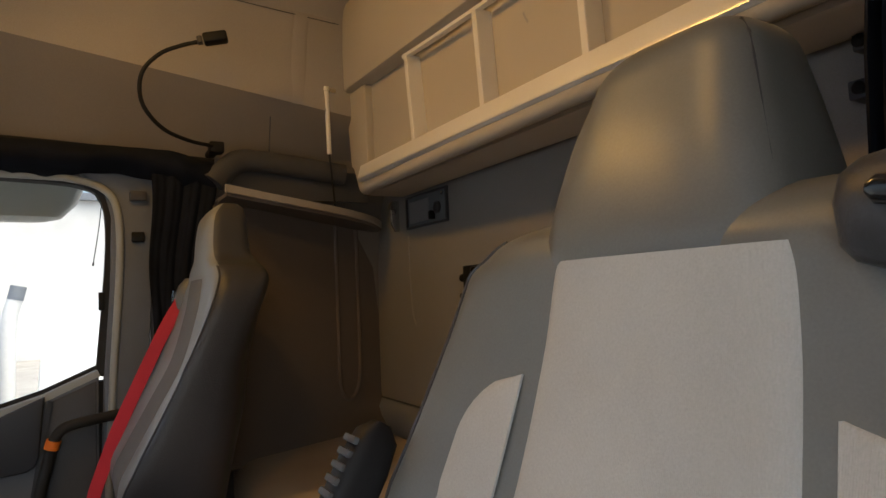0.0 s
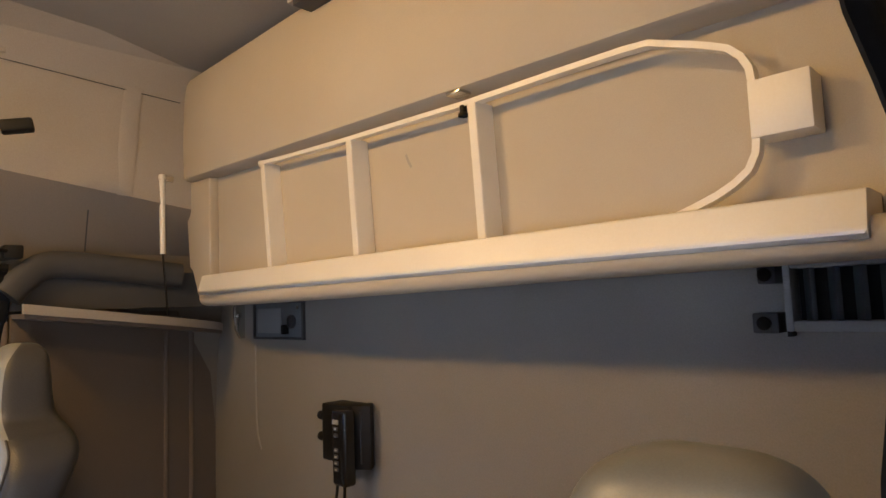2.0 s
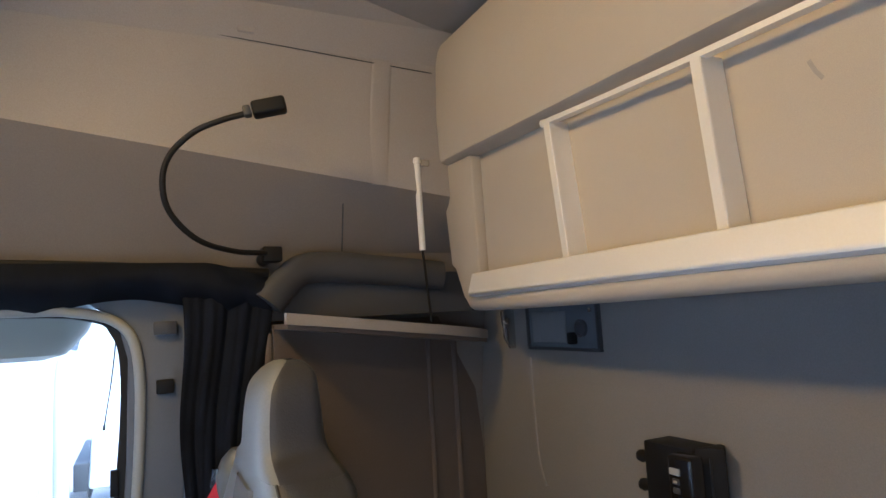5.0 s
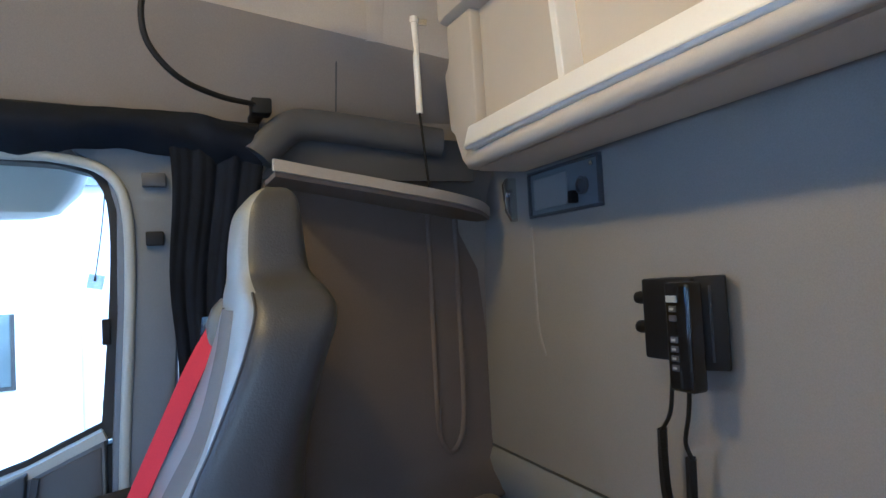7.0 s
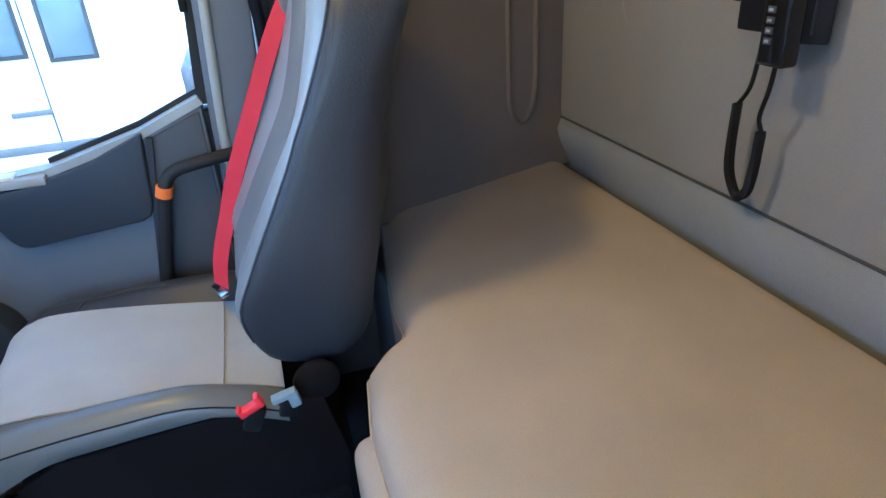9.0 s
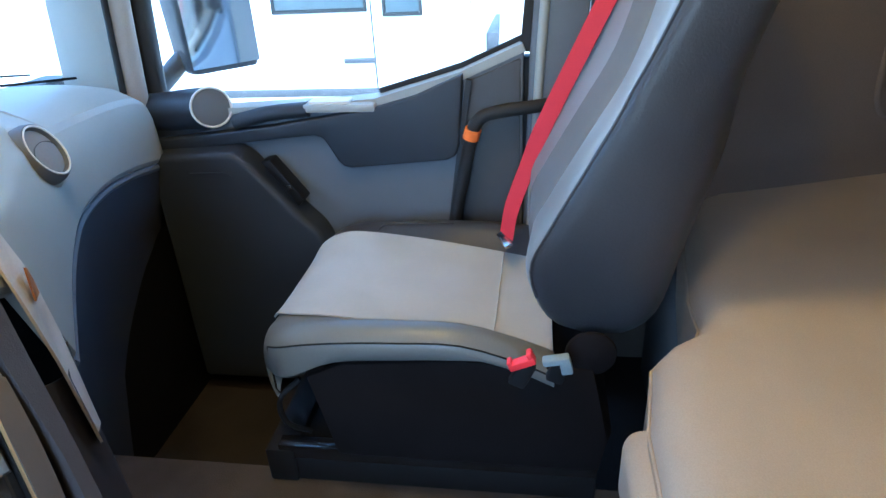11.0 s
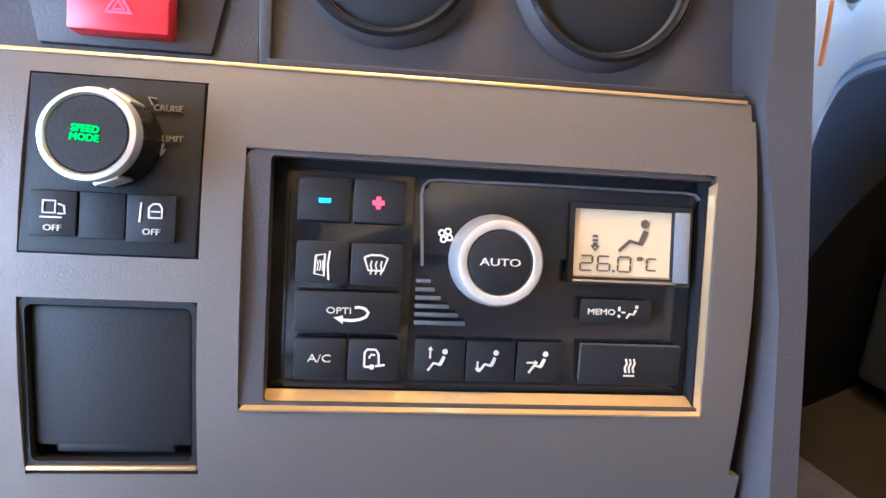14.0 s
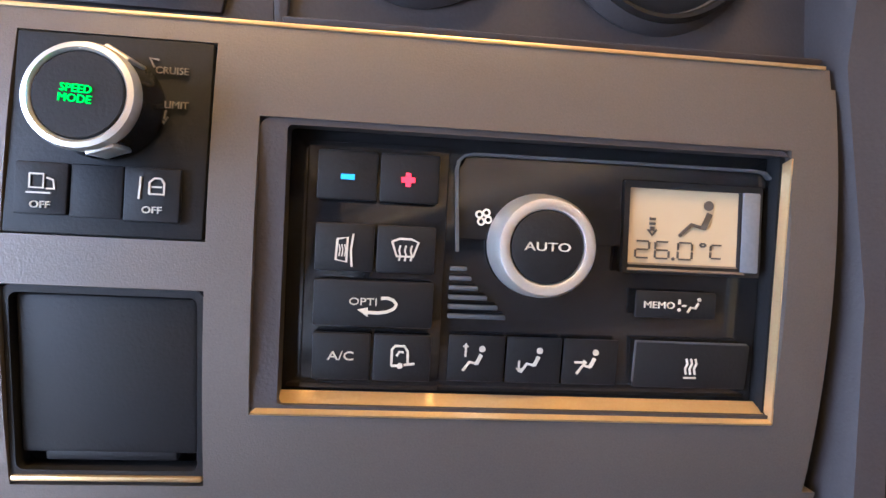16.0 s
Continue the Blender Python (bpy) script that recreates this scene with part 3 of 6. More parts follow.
part("screen_gasket", bar([(1.0, -1.99, 0.684), (0.3, -1.995, 0.685), (-0.4, -1.995, 0.684), (-0.66, -1.985, 0.676), (-0.80, -1.965, 0.660), (-1.03, -1.90, 0.632)], 0.005, 0.006, (0, 0, 1)), M_BLACK, dash, "black windscreen gasket")
part("dash_lower", prism([(-1.98, -0.25), (-1.76, -0.25), (-1.76, 0.30), (-1.72, 0.44), (-1.98, 0.46)], "x", -1.04, -0.24, 0.01), M_BLACK, dash, "dark lower dashboard and knee cave")
rows = [[(x, y0 - 0.016, z0 - 0.004), (x, y0 - 0.03, z0 - 0.07), (x, y0 - 0.06, 0.30), (x, y0 - 0.10, 0.05), (x, y0 - 0.12, -0.2)] for x, y0, z0, y1, z1, y2, z2 in ST[2:] if x > -1.02]
part("knee_lip", tube([(x, y0 - 0.012, z0 - 0.012) for x, y0, z0, y1, z1, y2, z2 in ST[2:] if x > -1.02], 0.009, 8), M_GREY, dash, "grey lip over the knee panel")
part("knee_panel", thick(grid(rows), 0.01), M_CHAR, dash, "dark curved knee panel", 55)
SN = Vector((-0.22, 0.86, 0.44)).normalized()
SC = Vector((-0.5497, -1.6214, 0.6153))
SV = look(SC, SC - SN)
sv = part("side_vent", lathe([(0.0505, -0.022), (0.0485, 0.002), (0.0465, 0.008), (0.044, 0.013), (0.039, 0.012), (0.037, 0.006)], SV), M_GREY, dash, "grey round air vent")
part("vent_bulge", lathe([(0.076, -0.075), (0.066, -0.042), (0.058, -0.020), (0.052, -0.011), (0.0485, -0.009)], SV), M_SILVER, sv, "silver grey bulge round the vent")
part("vent_band", lathe([(0.0425, 0.0130), (0.0418, 0.0143), (0.0402, 0.0140), (0.0395, 0.0122)], SV), M_ALUP, sv, "pale vent ring")
part("vent_flap", lathe([(0.037, 0.006), (0.03, 0.0085), (0.015, 0.010), (0.0, 0.0105)], SV), M_TRIMG, sv)
part("vent_slit", bar([SV @ Vector((0.034 * math.cos(a), 0.018 * math.sin(a) - 0.004, 0.0098)) for a in [math.pi * k / 14 for k in range(15)]], 0.001, 0.0012, SV.to_3x3() @ Vector((0, 0, 1))), M_DARK, sv)
# the cream cheek between console and passenger, with its scorch mark
part("console_cheek", thick(grid([[(-0.212, -1.422, 0.648), (-0.202, -1.392, 0.575), (-0.200, -1.375, 0.50), (-0.216, -1.376, 0.37)], [(-0.226, -1.425, 0.662), (-0.226, -1.406, 0.58), (-0.225, -1.40, 0.49), (-0.232, -1.395, 0.365)], [(-0.238, -1.432, 0.655), (-0.262, -1.432, 0.575), (-0.28, -1.44, 0.48), (-0.262, -1.415, 0.355)]]), 0.003), M_BURN, dash, "cream plastic console cheek", 60)
part("console_side", thick(grid([[(-0.14, -1.375, 0.50), (-0.15, -1.36, 0.3), (-0.17, -1.31, 0.0)], [(-0.225, -1.40, 0.46), (-0.235, -1.395, 0.3), (-0.24, -1.36, 0.0)], [(-0.30, -1.46, 0.45), (-0.30, -1.46, 0.3), (-0.30, -1.44, 0.0)]]), 0.006), M_CONS, dash, "dark console side")
part("scorch_mark", thick(grid([[(-0.231, -1.4015, 0.598), (-0.233, -1.4025, 0.597)], [(-0.226, -1.3975, 0.58), (-0.240, -1.4065, 0.58)], [(-0.223, -1.3955, 0.562), (-0.243, -1.4085, 0.560)]]), 0.002), M_SCORCH, dash, "orange brown scorch mark")

# ---- the driver's console ----
PO, PU, PN = Vector((0.113, -1.398, 0.5638)), Vector((-0.9353, 0.3258, -0.1379)).normalized(), Vector((0.2608, 0.8983, 0.3537)).normalized()
PV = PN.cross(PU).normalized()
PN = PU.cross(PV).normalized()
PM = Matrix((PU, PV, PN)).transposed().to_4x4()
PM = PM @ Matrix.Scale(0.981, 4)
PM.translation = PO


def pbox(u0, u1, v0, v1, n0, n1, bev=0.0, seg=2):
    """A block on the console, in millimetres: u to the right, v down, n out."""
    return moved(box(u0 / 1000, u1 / 1000, -v1 / 1000, -v0 / 1000, n0 / 1000, n1 / 1000, bev / 1000, seg), PM)


def pprism(poly, n0, n1, bev=0.0):
    return moved(prism([(u / 1000, -v / 1000) for u, v in poly], "z", n0 / 1000, n1 / 1000, bev / 1000), PM)


def pat(u, v, n):
    return PM @ pose(u / 1000, -v / 1000, n / 1000)


def pring(outer, inner, n0, n1):
    """A plate between two outlines of as many corners."""
    rows = []
    for o, n in ((outer, n0), (outer, n1), (inner, n1), (inner, n0)):
        rows.append([(u / 1000, -v / 1000, n / 1000) for u, v in o])
    return moved(grid(rows, close_u=True, close_v=True), PM)


def rrect(u0, u1, v0, v1, r, k=4):
    out = []
    for cu, cv, a0 in ((u1 - r, v0 + r, -90), (u1 - r, v1 - r, 0), (u0 + r, v1 - r, 90), (u0 + r, v0 + r, 180)):
        for i in range(k + 1):
            a = radians(a0 + 90 * i / k)
            out.append((cu + r * math.cos(a), cv + r * math.sin(a)))
    return out


con = empty("dash_console", PO, "brown grey driver console with round vents and climate panel", "console", kind="structure")
def hood(o, inn):
    """The curved hood band between an outer and an inner outline, closed at its ends."""
    rows = [[(u / 1000, -v / 1000, n / 1000) for u, v in q] for q, n in ((o, -110), (o, -6), ([(u - (3 if u > 200 else 0), v + (3 if v < -60 else 0)) for u, v in o], 4), ([(u + (3 if u > 200 else 0), v - (2 if v < -60 else 0)) for u, v in inn], 4), (inn, -4), (inn, -50))]
    bm = grid(rows)
    bm.verts.ensure_lookup_table()
    w = len(o)
    bm.faces.new([bm.verts[k * w] for k in range(6)])
    bm.faces.new([bm.verts[k * w + w - 1] for k in range(6)])
    return moved(bm, PM)


bend_out = [(168 + 85 * math.sin(radians(a)), -104 - 86 * math.cos(radians(a))) for a in range(0, 91, 10)] + [(256, -40), (262, 60), (270, 330)]
bend_in = [(150 + 80 * math.sin(radians(a)), -95 - 77 * math.cos(radians(a))) for a in range(0, 91, 10)] + [(234, -38), (242, 60), (250, 330)]
part("console_hood", hood([(3.2, -190), (150, -190)] + bend_out, [(3.2, -172), (140, -172)] + bend_in), M_CONS, con, "dark brown grey curved console hood")
part("console_hood", hood([(-22, -190), (2, -190)], [(-22, -172), (2, -172)]), M_CONS, con, "dark brown grey hood piece")
part("console_hood", hood([(-420, -190), (-97, -190)], [(-420, -172), (-97, -172)]), M_CONS, con, "dark brown grey hood piece")
part("console_back", pbox(-420, 245, -178, 330, -75, -62), M_CONS, con)
part("vent_field", pprism([(2, -172), (140, -172)] + bend_in[1:-2] + [(2, -38)], -62, -30, 0), M_CONS, con)
part("vent_ledge", pbox(4, 230, -42, -36, -40, -12, 1), M_CONS, con)
part("field_divider", pbox(-2, 4, -172, -38, -60, -16, 1), M_CONS, con)
# left of the vents: parking brake housing and hazard switch
part("hazard_field", pbox(-420, -2, -172, -40, -62, -26, 0), M_CONS, con)
hz = part("hazard_well", pprism([(-104, -80), (-14, -80), (-22, -44), (-96, -44)], -28, -23, 1), M_CONS, con)
part("hazard_switch", pbox(-79, -37, -72.4, -48, -24, -11, 1.2), M_RED, con, "red hazard warning switch")
part("hazard_triangle", pring([(-57.8, -65.5), (-51.8, -55.5), (-63.8, -55.5)], [(-57.8, -63.2), (-53.8, -56.6), (-61.8, -56.6)], -11.2, -10.6), M_LEDRED, con, "lit triangle print", False)
part("hazard_triangle_inner", pring([(-57.8, -61.8), (-54.8, -57.0), (-60.8, -57.0)], [(-57.8, -60.2), (-56.2, -57.8), (-59.4, -57.8)], -11.2, -10.6), M_LEDRED, con, "lit triangle print", False)
hr = [[(u / 1000, -v / 1000, n / 1000) for u, v in q] for q, n in (([(-128, -172), (2, -172), (6, -80), (-132, -80)], -30), ([(-128, -172), (2, -172), (6, -80), (-132, -80)], -24), ([(-112, -172), (-9, -172), (-9, -96), (-115, -96)], -6), ([(-97, -172), (-22, -172), (-22, -110.5), (-98, -110.5)], -6), ([(-97, -172), (-22, -172), (-22, -110.5), (-98, -110.5)], -30))]
part("brake_housing", moved(grid(hr, close_v=True), PM), M_CONS, con, "brown grey parking brake surround", 20)
bk = part("brake_lever", pbox(-90.5, -25, -191, -116, -26, -6, 2), M_BLACK, con, "black parking brake paddle")
part("brake_slot", pbox(-98, -20, -173, -110.5, -34, -27), M_GLOSS, con)
for u in (-87.6, -29.4):
    part("brake_light", pbox(u - 2.2, u + 2.2, -144.4, -140.4, -7, -4.6, 1.5), M_LEDRED, bk, "glowing red indicator")
part("brake_symbol", lathe([(0.0046, 0), (0.0046, 0.0006), (0.0038, 0.0006), (0.0038, 0)], pat(-59.2, -142.8, -6), 28), M_WHITE, bk, "white parking brake print")
for s in (-1, 1):
    part("brake_symbol_arc", bar([pat(-59.2, -142.8, -5.6) @ Vector((s * 0.0063 * math.cos(a), 0.0063 * math.sin(a), 0)) for a in [-0.75 + 0.15 * i for i in range(11)]], 0.0006, 0.0011, PN), M_WHITE, bk, "white parking brake print")
words("brake_letter", "P", 0.0066, pat(-59.2, -142.8, -5.6), M_WHITE, bk)
part("lock_symbol", join(pbox(-61.2, -59.6, -127.4, -122.6, -6.2, -5.5), pbox(-59.6, -57.2, -124.4, -122.6, -6.2, -5.5), pbox(-57.2, -55.8, -127.6, -122.6, -6.2, -5.5)), M_DIMPRINT, bk, "white worn print")
# the lower plate: cut round the climate bay, the switch bay and the cover
def plate(u0, u1, v0, v1):
    """A plate of the console, cut fine enough to be bowed."""
    k = max(1, round((v1 - v0) / 8))
    rows = [[(u / 1000, -(v0 + (v1 - v0) * i / k) / 1000, n / 1000) for u, n in ((u0, -14), (u0, 0), (u1, 0), (u1, -14))] for i in range(k + 1)]
    return moved(grid(rows, close_v=True, caps=True), PM)


for a in ((-420, 232, -37, -28.5), (-19, -1.5, -28.5, 145), (-420, -91.5, -28.5, 145), (-91.5, -19, 47.5, 66), (213.5, 234, -28.5, 145), (-1.5, 213.5, -28.5, -1.5), (-1.5, 213.5, 114, 145), (-420, 240, 145, 168)):
    part("face_plate", plate(*a), M_PANEL, con)
# lamp glint along the plate's top, painted by the amber edge material
part("plate_edge", pbox(-420, 230, -38.6, -36.8, -3, 1, 0.5), M_EDGE, con, "upper edge of the plate with the lamp's amber glint in its colour")
part("lower_shelf", pbox(-420, 250, 168, 330, -40, -16, 3), M_CONS, con)
# vents
for u, v, r in ((56.5, -100.5, 45), (161.5, -98.5, 46.5)):
    VM = pat(u, v, -31) @ pose(0, 0, 0, 3, -6 if u < 100 else 4, 0)
    R = r / 1000
    vt = part("air_vent", lathe([(R, -0.002), (R + 0.001, 0.004), (R - 0.002, 0.009), (R - 0.005, 0.0115), (R - 0.0075, 0.010), (R - 0.0085, 0.006)], VM, 56), M_CONS, con, "dark round air vent")
    part("vent_chrome", lathe([(R - 0.0030, 0.0110), (R - 0.0048, 0.0135), (R - 0.0066, 0.0130), (R - 0.0074, 0.0105)], VM, 56), M_GLOSS, vt, "gloss black ring")
    part("vent_disc", lathe([(R - 0.0082, 0.0070), (R - 0.010, 0.0080), (R - 0.025, 0.0095), (0, 0.0100)], VM, 48), M_BLACK, vt)
    part("vent_fin", bar([VM @ Vector(((R - 0.011) * math.cos(a), 0.013 * math.sin(a) + 0.004, 0.0095 - 0.0015 * abs(math.cos(a)))) for a in [math.pi * k / 18 for k in range(19)]], 0.0014, 0.0008, VM.to_3x3() @ Vector((0, 0, 1))), M_BLACK, vt)
# climate panel
cl = empty("climate_panel", pat(107, 55, -14).translation, "black climate control panel with knob and display", "control panel")
part("bay_lip", pring(rrect(-1.5, 213.5, -1.5, 114, 5), rrect(9, 214, 1, 110, 2), -1, -12), M_CONS, cl)
# sill and side bevel carry the lamp's amber reflection as base colour
part("bay_sill", thick(moved(grid([[(-0.001, -0.1138, 0.001), (0.213, -0.1138, 0.001)], [(0.007, -0.1072, -0.0105), (0.2105, -0.1072, -0.0105)]]), PM), 0.001), M_EDGE, cl, "bevelled lower edge with amber lamplight in its colour")
part("bay_side", thick(moved(grid([[(0.2128, -0.002, 0.001), (0.2128, -0.113, 0.001)], [(0.2118, -0.004, -0.0035), (0.2118, -0.109, -0.0035)]]), PM), 0.001), M_EDGE, cl, "bevelled side edge with amber lamplight in its colour")
part("bay_wall", pbox(211.2, 213.2, -1, 113, -14, -3.6), M_BLACK, cl)
part("face", pbox(8, 211, 0, 111, -20, -12, 1), M_GLOSS, cl)
part("key_field", pbox(16, 73, 5, 106, -14, -11.2, 0.8), M_GLOSS, cl)
KEYPADS = [(20, 44.3, 8.6, 28.9), (44.8, 69.2, 8.6, 28.9), (20.3, 44.3, 37.5, 57.2), (44.7, 68.8, 37.5, 57.2), (20.5, 69, 60, 79.3), (20.8, 44.7, 81.6, 101.6), (45.2, 69.2, 81.6, 101.6)]
for k in KEYPADS:
    part("key", pbox(k[0] + 0.3, k[1] - 0.3, k[2] + 0.3, k[3] - 0.3, -12, -8.6, 0.9), M_BLACK, cl)
for k in ((76, 100.2, 81.2, 101.4), (100.4, 124.4, 81.2, 101.4), (124.6, 148.8, 81.2, 101.4), (155.6, 207, 81.6, 101.8), (154, 190, 59.5, 71.5)):
    part("key", pbox(k[0] + 0.3, k[1] - 0.3, k[2] + 0.3, k[3] - 0.3, -12.5, -10.9, 0.7), M_BLACK, cl)
part("key_edge", join(pbox(156, 205, 81.2, 81.8, -11.6, -10.7), pbox(155.4, 156, 81.2, 99, -11.6, -10.7)), M_DARK, cl, "worn grey key edge")
rim = [(77.5, 47), (76.6, 30), (75.8, 14), (76.6, 10.2), (79, 8), (83, 7.2), (140, 7.0), (203, 7.0), (208, 7.6), (210.5, 10)]
part("field_rim", bar([PM @ Vector((u / 1000, -v / 1000, -0.0105)) for u, v in rim], 0.003, 0.0012, PN), M_DARK, cl, "moulded rim round the knob field", 30)
part("field_plate", pprism([(77.8, 41.6), (77, 14), (79.5, 9), (84, 8), (206, 8), (209.5, 11), (209.5, 13.6), (146, 13.6), (146, 41.6)], -12, -11.0, 0), M_GLOSS, cl)
part("display_frame", pring(rrect(146.5, 207, 14, 52.5, 1), rrect(148.8, 197.4, 16.8, 48.9, 0.6), -12, -9.4), M_BLACK, cl)
part("display_sill", thick(moved(grid([[(0.1486, -0.0515, -0.0092), (0.2, -0.0515, -0.0092)], [(0.1495, -0.0485, -0.0114), (0.1975, -0.0485, -0.0114)]]), PM), 0.0006), M_PANEL, cl, "pale bevel under the display")
part("display_cheek", pbox(198, 206, 16.5, 50.5, -12, -8.8, 0.8), M_GREY, cl)
lcd = part("display", pbox(148.5, 197.5, 16.5, 49.2, -12.4, -11.4), M_LCD, cl, "cream backlit display")
def mark(name, pts, w, material, parent, n=-8.4, label=""):
    """A flat printed stroke."""
    return part(name, bar([PM @ Vector((u / 1000, -v / 1000, n / 1000)) for u, v in pts], 0.0006, 0.76 * w / 1000, PN), material, parent, label, False)
def dot(name, u, v, r, material, parent, n=-8.4):
    return part(name, lathe([(r / 1000, 0), (r / 1000, 0.0005), (0, 0.0005)], pat(u, v, n), 20), material, parent, "", False)
dot("display_figure", 184.0, 22.9, 2.1, M_LCDINK, lcd, -11.4)
mark("display_figure", [(184.6, 26.2), (181.8, 32.8)], 3.2, M_LCDINK, lcd, -11.1)
mark("display_figure", [(182.4, 32.6), (176.6, 31.2), (171.4, 36.2)], 1.9, M_LCDINK, lcd, -11.1)
for v in (29.6, 31.6):
    mark("display_arrow", [(158.2, v), (160.8, v)], 1.4, M_LCDINK, lcd, -11.1)
mark("display_arrow", [(159.5, 32.8), (159.5, 34.6)], 2.6, M_LCDINK, lcd, -11.1)
mark("display_arrow", [(157.6, 34.0), (159.5, 36.4), (161.4, 34.0)], 1.0, M_LCDINK, lcd, -11.1)
SEG = {"a": ((0, 0), (1, 0)), "b": ((1, 0), (1, 0.5)), "c": ((1, 0.5), (1, 1)), "d": ((0, 1), (1, 1)), "e": ((0, 0.5), (0, 1)), "f": ((0, 0), (0, 0.5)), "g": ((0, 0.5), (1, 0.5))}
for lit, u0, u1, v0, v1 in (("abged", 152.6, 158.6, 39.0, 46.0), ("afgedc", 161.2, 167.2, 39.0, 46.0), ("abcdef", 171.2, 177.4, 39.0, 46.0), ("abgf", 181.0, 183.2, 39.0, 41.4), ("afed", 185.6, 190.6, 39.4, 45.0)):
    for k in lit:
        (a, b), (c, d) = SEG[k]
        sx, sy = 0.08 * (c - a), 0.08 * (d - b)
        mark("display_segment", [(u0 + (u1 - u0) * (a + sx), v0 + (v1 - v0) * (b + sy)), (u0 + (u1 - u0) * (c - sx), v0 + (v1 - v0) * (d - sy))], 0.95, M_LCDINK, lcd, -11.15)
dot("display_point", 169.2, 46, 0.7, M_LCDINK, lcd, -11.4)
# the big knob
KU, KV = 110.8, 43.0
KM = pat(KU, KV, -12)
kn = part("knob", lathe([(0.0212, 0), (0.0212, 0.003), (0.0206, 0.005), (0.0204, 0.012), (0.0199, 0.0152), (0.0188, 0.0172), (0.0165, 0.0178), (0.0150, 0.0172), (0.0145, 0.0158)], KM, 64), M_ALU, cl, "satin silver knob ring")
part("knob_cap", lathe([(0.0146, 0.0155), (0.0142, 0.0168), (0.0125, 0.0174), (0, 0.0174)], KM, 48), M_BLACK, kn, "black knob cap")
words("knob_word", "AUTO", 0.0050, pat(KU, KV, 5.7) @ Matrix.Diagonal((1.32, 0.95, 1, 1)), M_DIMPRINT, kn)
part("plate_minus", pbox(29.6, 35.0, 18.4, 20.5, -8.6, -8.0), M_LEDBLUE, cl, "blue lit minus")
part("plate_plus", join(pbox(53.6, 59, 18.3, 20.4, -8.6, -8.0), pbox(55.3, 57.3, 16.6, 22.1, -8.6, -8.0)), M_LEDRED, cl, "red lit plus")
words("key_word", "A/C", 0.0054, pat(32.6, 91.3, -8.3) @ Matrix.Diagonal((1.2, 0.95, 1, 1)), M_DIMPRINT, cl)
words("key_word", "OPTI", 0.0046, pat(40.6, 68.9, -8.3) @ Matrix.Diagonal((1.15, 0.9, 1, 1)), M_DIMPRINT, cl)
words("key_word", "MEMO", 0.0042, pat(164.4, 65.8, -10.6) @ Matrix.Diagonal((1.15, 0.95, 1, 1)), M_DIMPRINT, cl)
swoosh = [(47.6, 67.2), (50.2, 67.0), (52.6, 67.8), (53.9, 69.4), (53.0, 71.2), (50.2, 72.6), (46.4, 73.2), (42.4, 73.0)]
mark("recirculation_arrow", swoosh, 1.6, M_DIMPRINT, cl)
part("recirculation_arrow", pprism([(42.6, 74.8), (42.6, 71.0), (38.4, 72.0)], -8.4, -8.0), M_DIMPRINT, cl, "", False)
mark("screen_symbol", [(51.0, 44.2), (54.0, 43.0), (58.6, 43.0), (61.6, 44.2), (59.6, 50.0), (53.0, 50.0), (51.0, 44.2)], 1.1, M_DIMPRINT, cl)
for i in range(3):
    mark("screen_symbol", [(54.0 + i * 2.3, 51.8), (54.5 + i * 2.3, 49.6), (53.9 + i * 2.3, 47.6), (54.4 + i * 2.3, 45.6)], 0.9, M_DIMPRINT, cl)
mark("mirror_symbol", [(29.4, 44.2), (29.0, 52.4), (33.2, 53.2), (33.4, 43.4), (29.4, 44.2)], 1.1, M_DIMPRINT, cl)
mark("mirror_symbol", [(35.6, 42.0), (34.8, 48.4), (35.4, 55.0)], 1.0, M_DIMPRINT, cl)
for i in range(3):
    mark("mirror_symbol", [(30.2 + 1.1 * i, 51.0), (30.6 + 1.1 * i, 48.4), (30.1 + 1.1 * i, 46.2)], 0.6, M_DIMPRINT, cl)
mark("cabin_symbol", [(53.0, 94.6), (53.0, 88.0), (54.2, 86.4), (58.0, 86.4), (59.4, 88.6), (59.6, 93.4)], 1.2, M_DIMPRINT, cl)
mark("cabin_symbol", [(53.0, 94.6), (55.2, 94.6)], 1.2, M_DIMPRINT, cl)
mark("cabin_symbol", [(58.0, 94.2), (62.4, 93.6)], 1.1, M_DIMPRINT, cl)
dot("cabin_symbol", 56.4, 94.6, 1.2, M_DIMPRINT, cl)
mark("cabin_symbol", [(55.0, 90.6), (56.0, 88.8), (57.8, 89.0)], 1.0, M_DIMPRINT, cl)
for u, k in ((86, 0), (110.3, 1), (134.3, 2)):
    dot("seat_symbol", u + 4.3, 87.0, 1.3, M_DIMPRINT, cl, -10.9)
    mark("seat_symbol", [(u + 4.0, 89.4), (u + 2.2, 93.4)], 1.9, M_DIMPRINT, cl, -10.6)
    mark("seat_symbol", [(u + 2.4, 93.4), (u - 0.8, 92.6), (u - 3.4, 96.4)], 1.3, M_DIMPRINT, cl, -10.6)
    line_to = ([(u - 2.6, 90.4), (u - 2.6, 86.4)], [(u - 4.2, 91.4), (u - 4.2, 94.6)], [(u - 4.6, 91.4), (u - 0.8, 91.4)])[k]
    mark("seat_arrow", line_to, 1.0, M_DIMPRINT, cl, -10.6)
    (tu, tv), (du, dv) = line_to[1], ((0, -1), (0, 1), (1, 0))[k]
    part("seat_arrow", pprism([(tu + dv * 1.3, tv + du * 1.3), (tu + du * 1.8, tv + dv * 1.8), (tu - dv * 1.3, tv - du * 1.3)], -10.8, -10.4), M_DIMPRINT, cl, "", False)
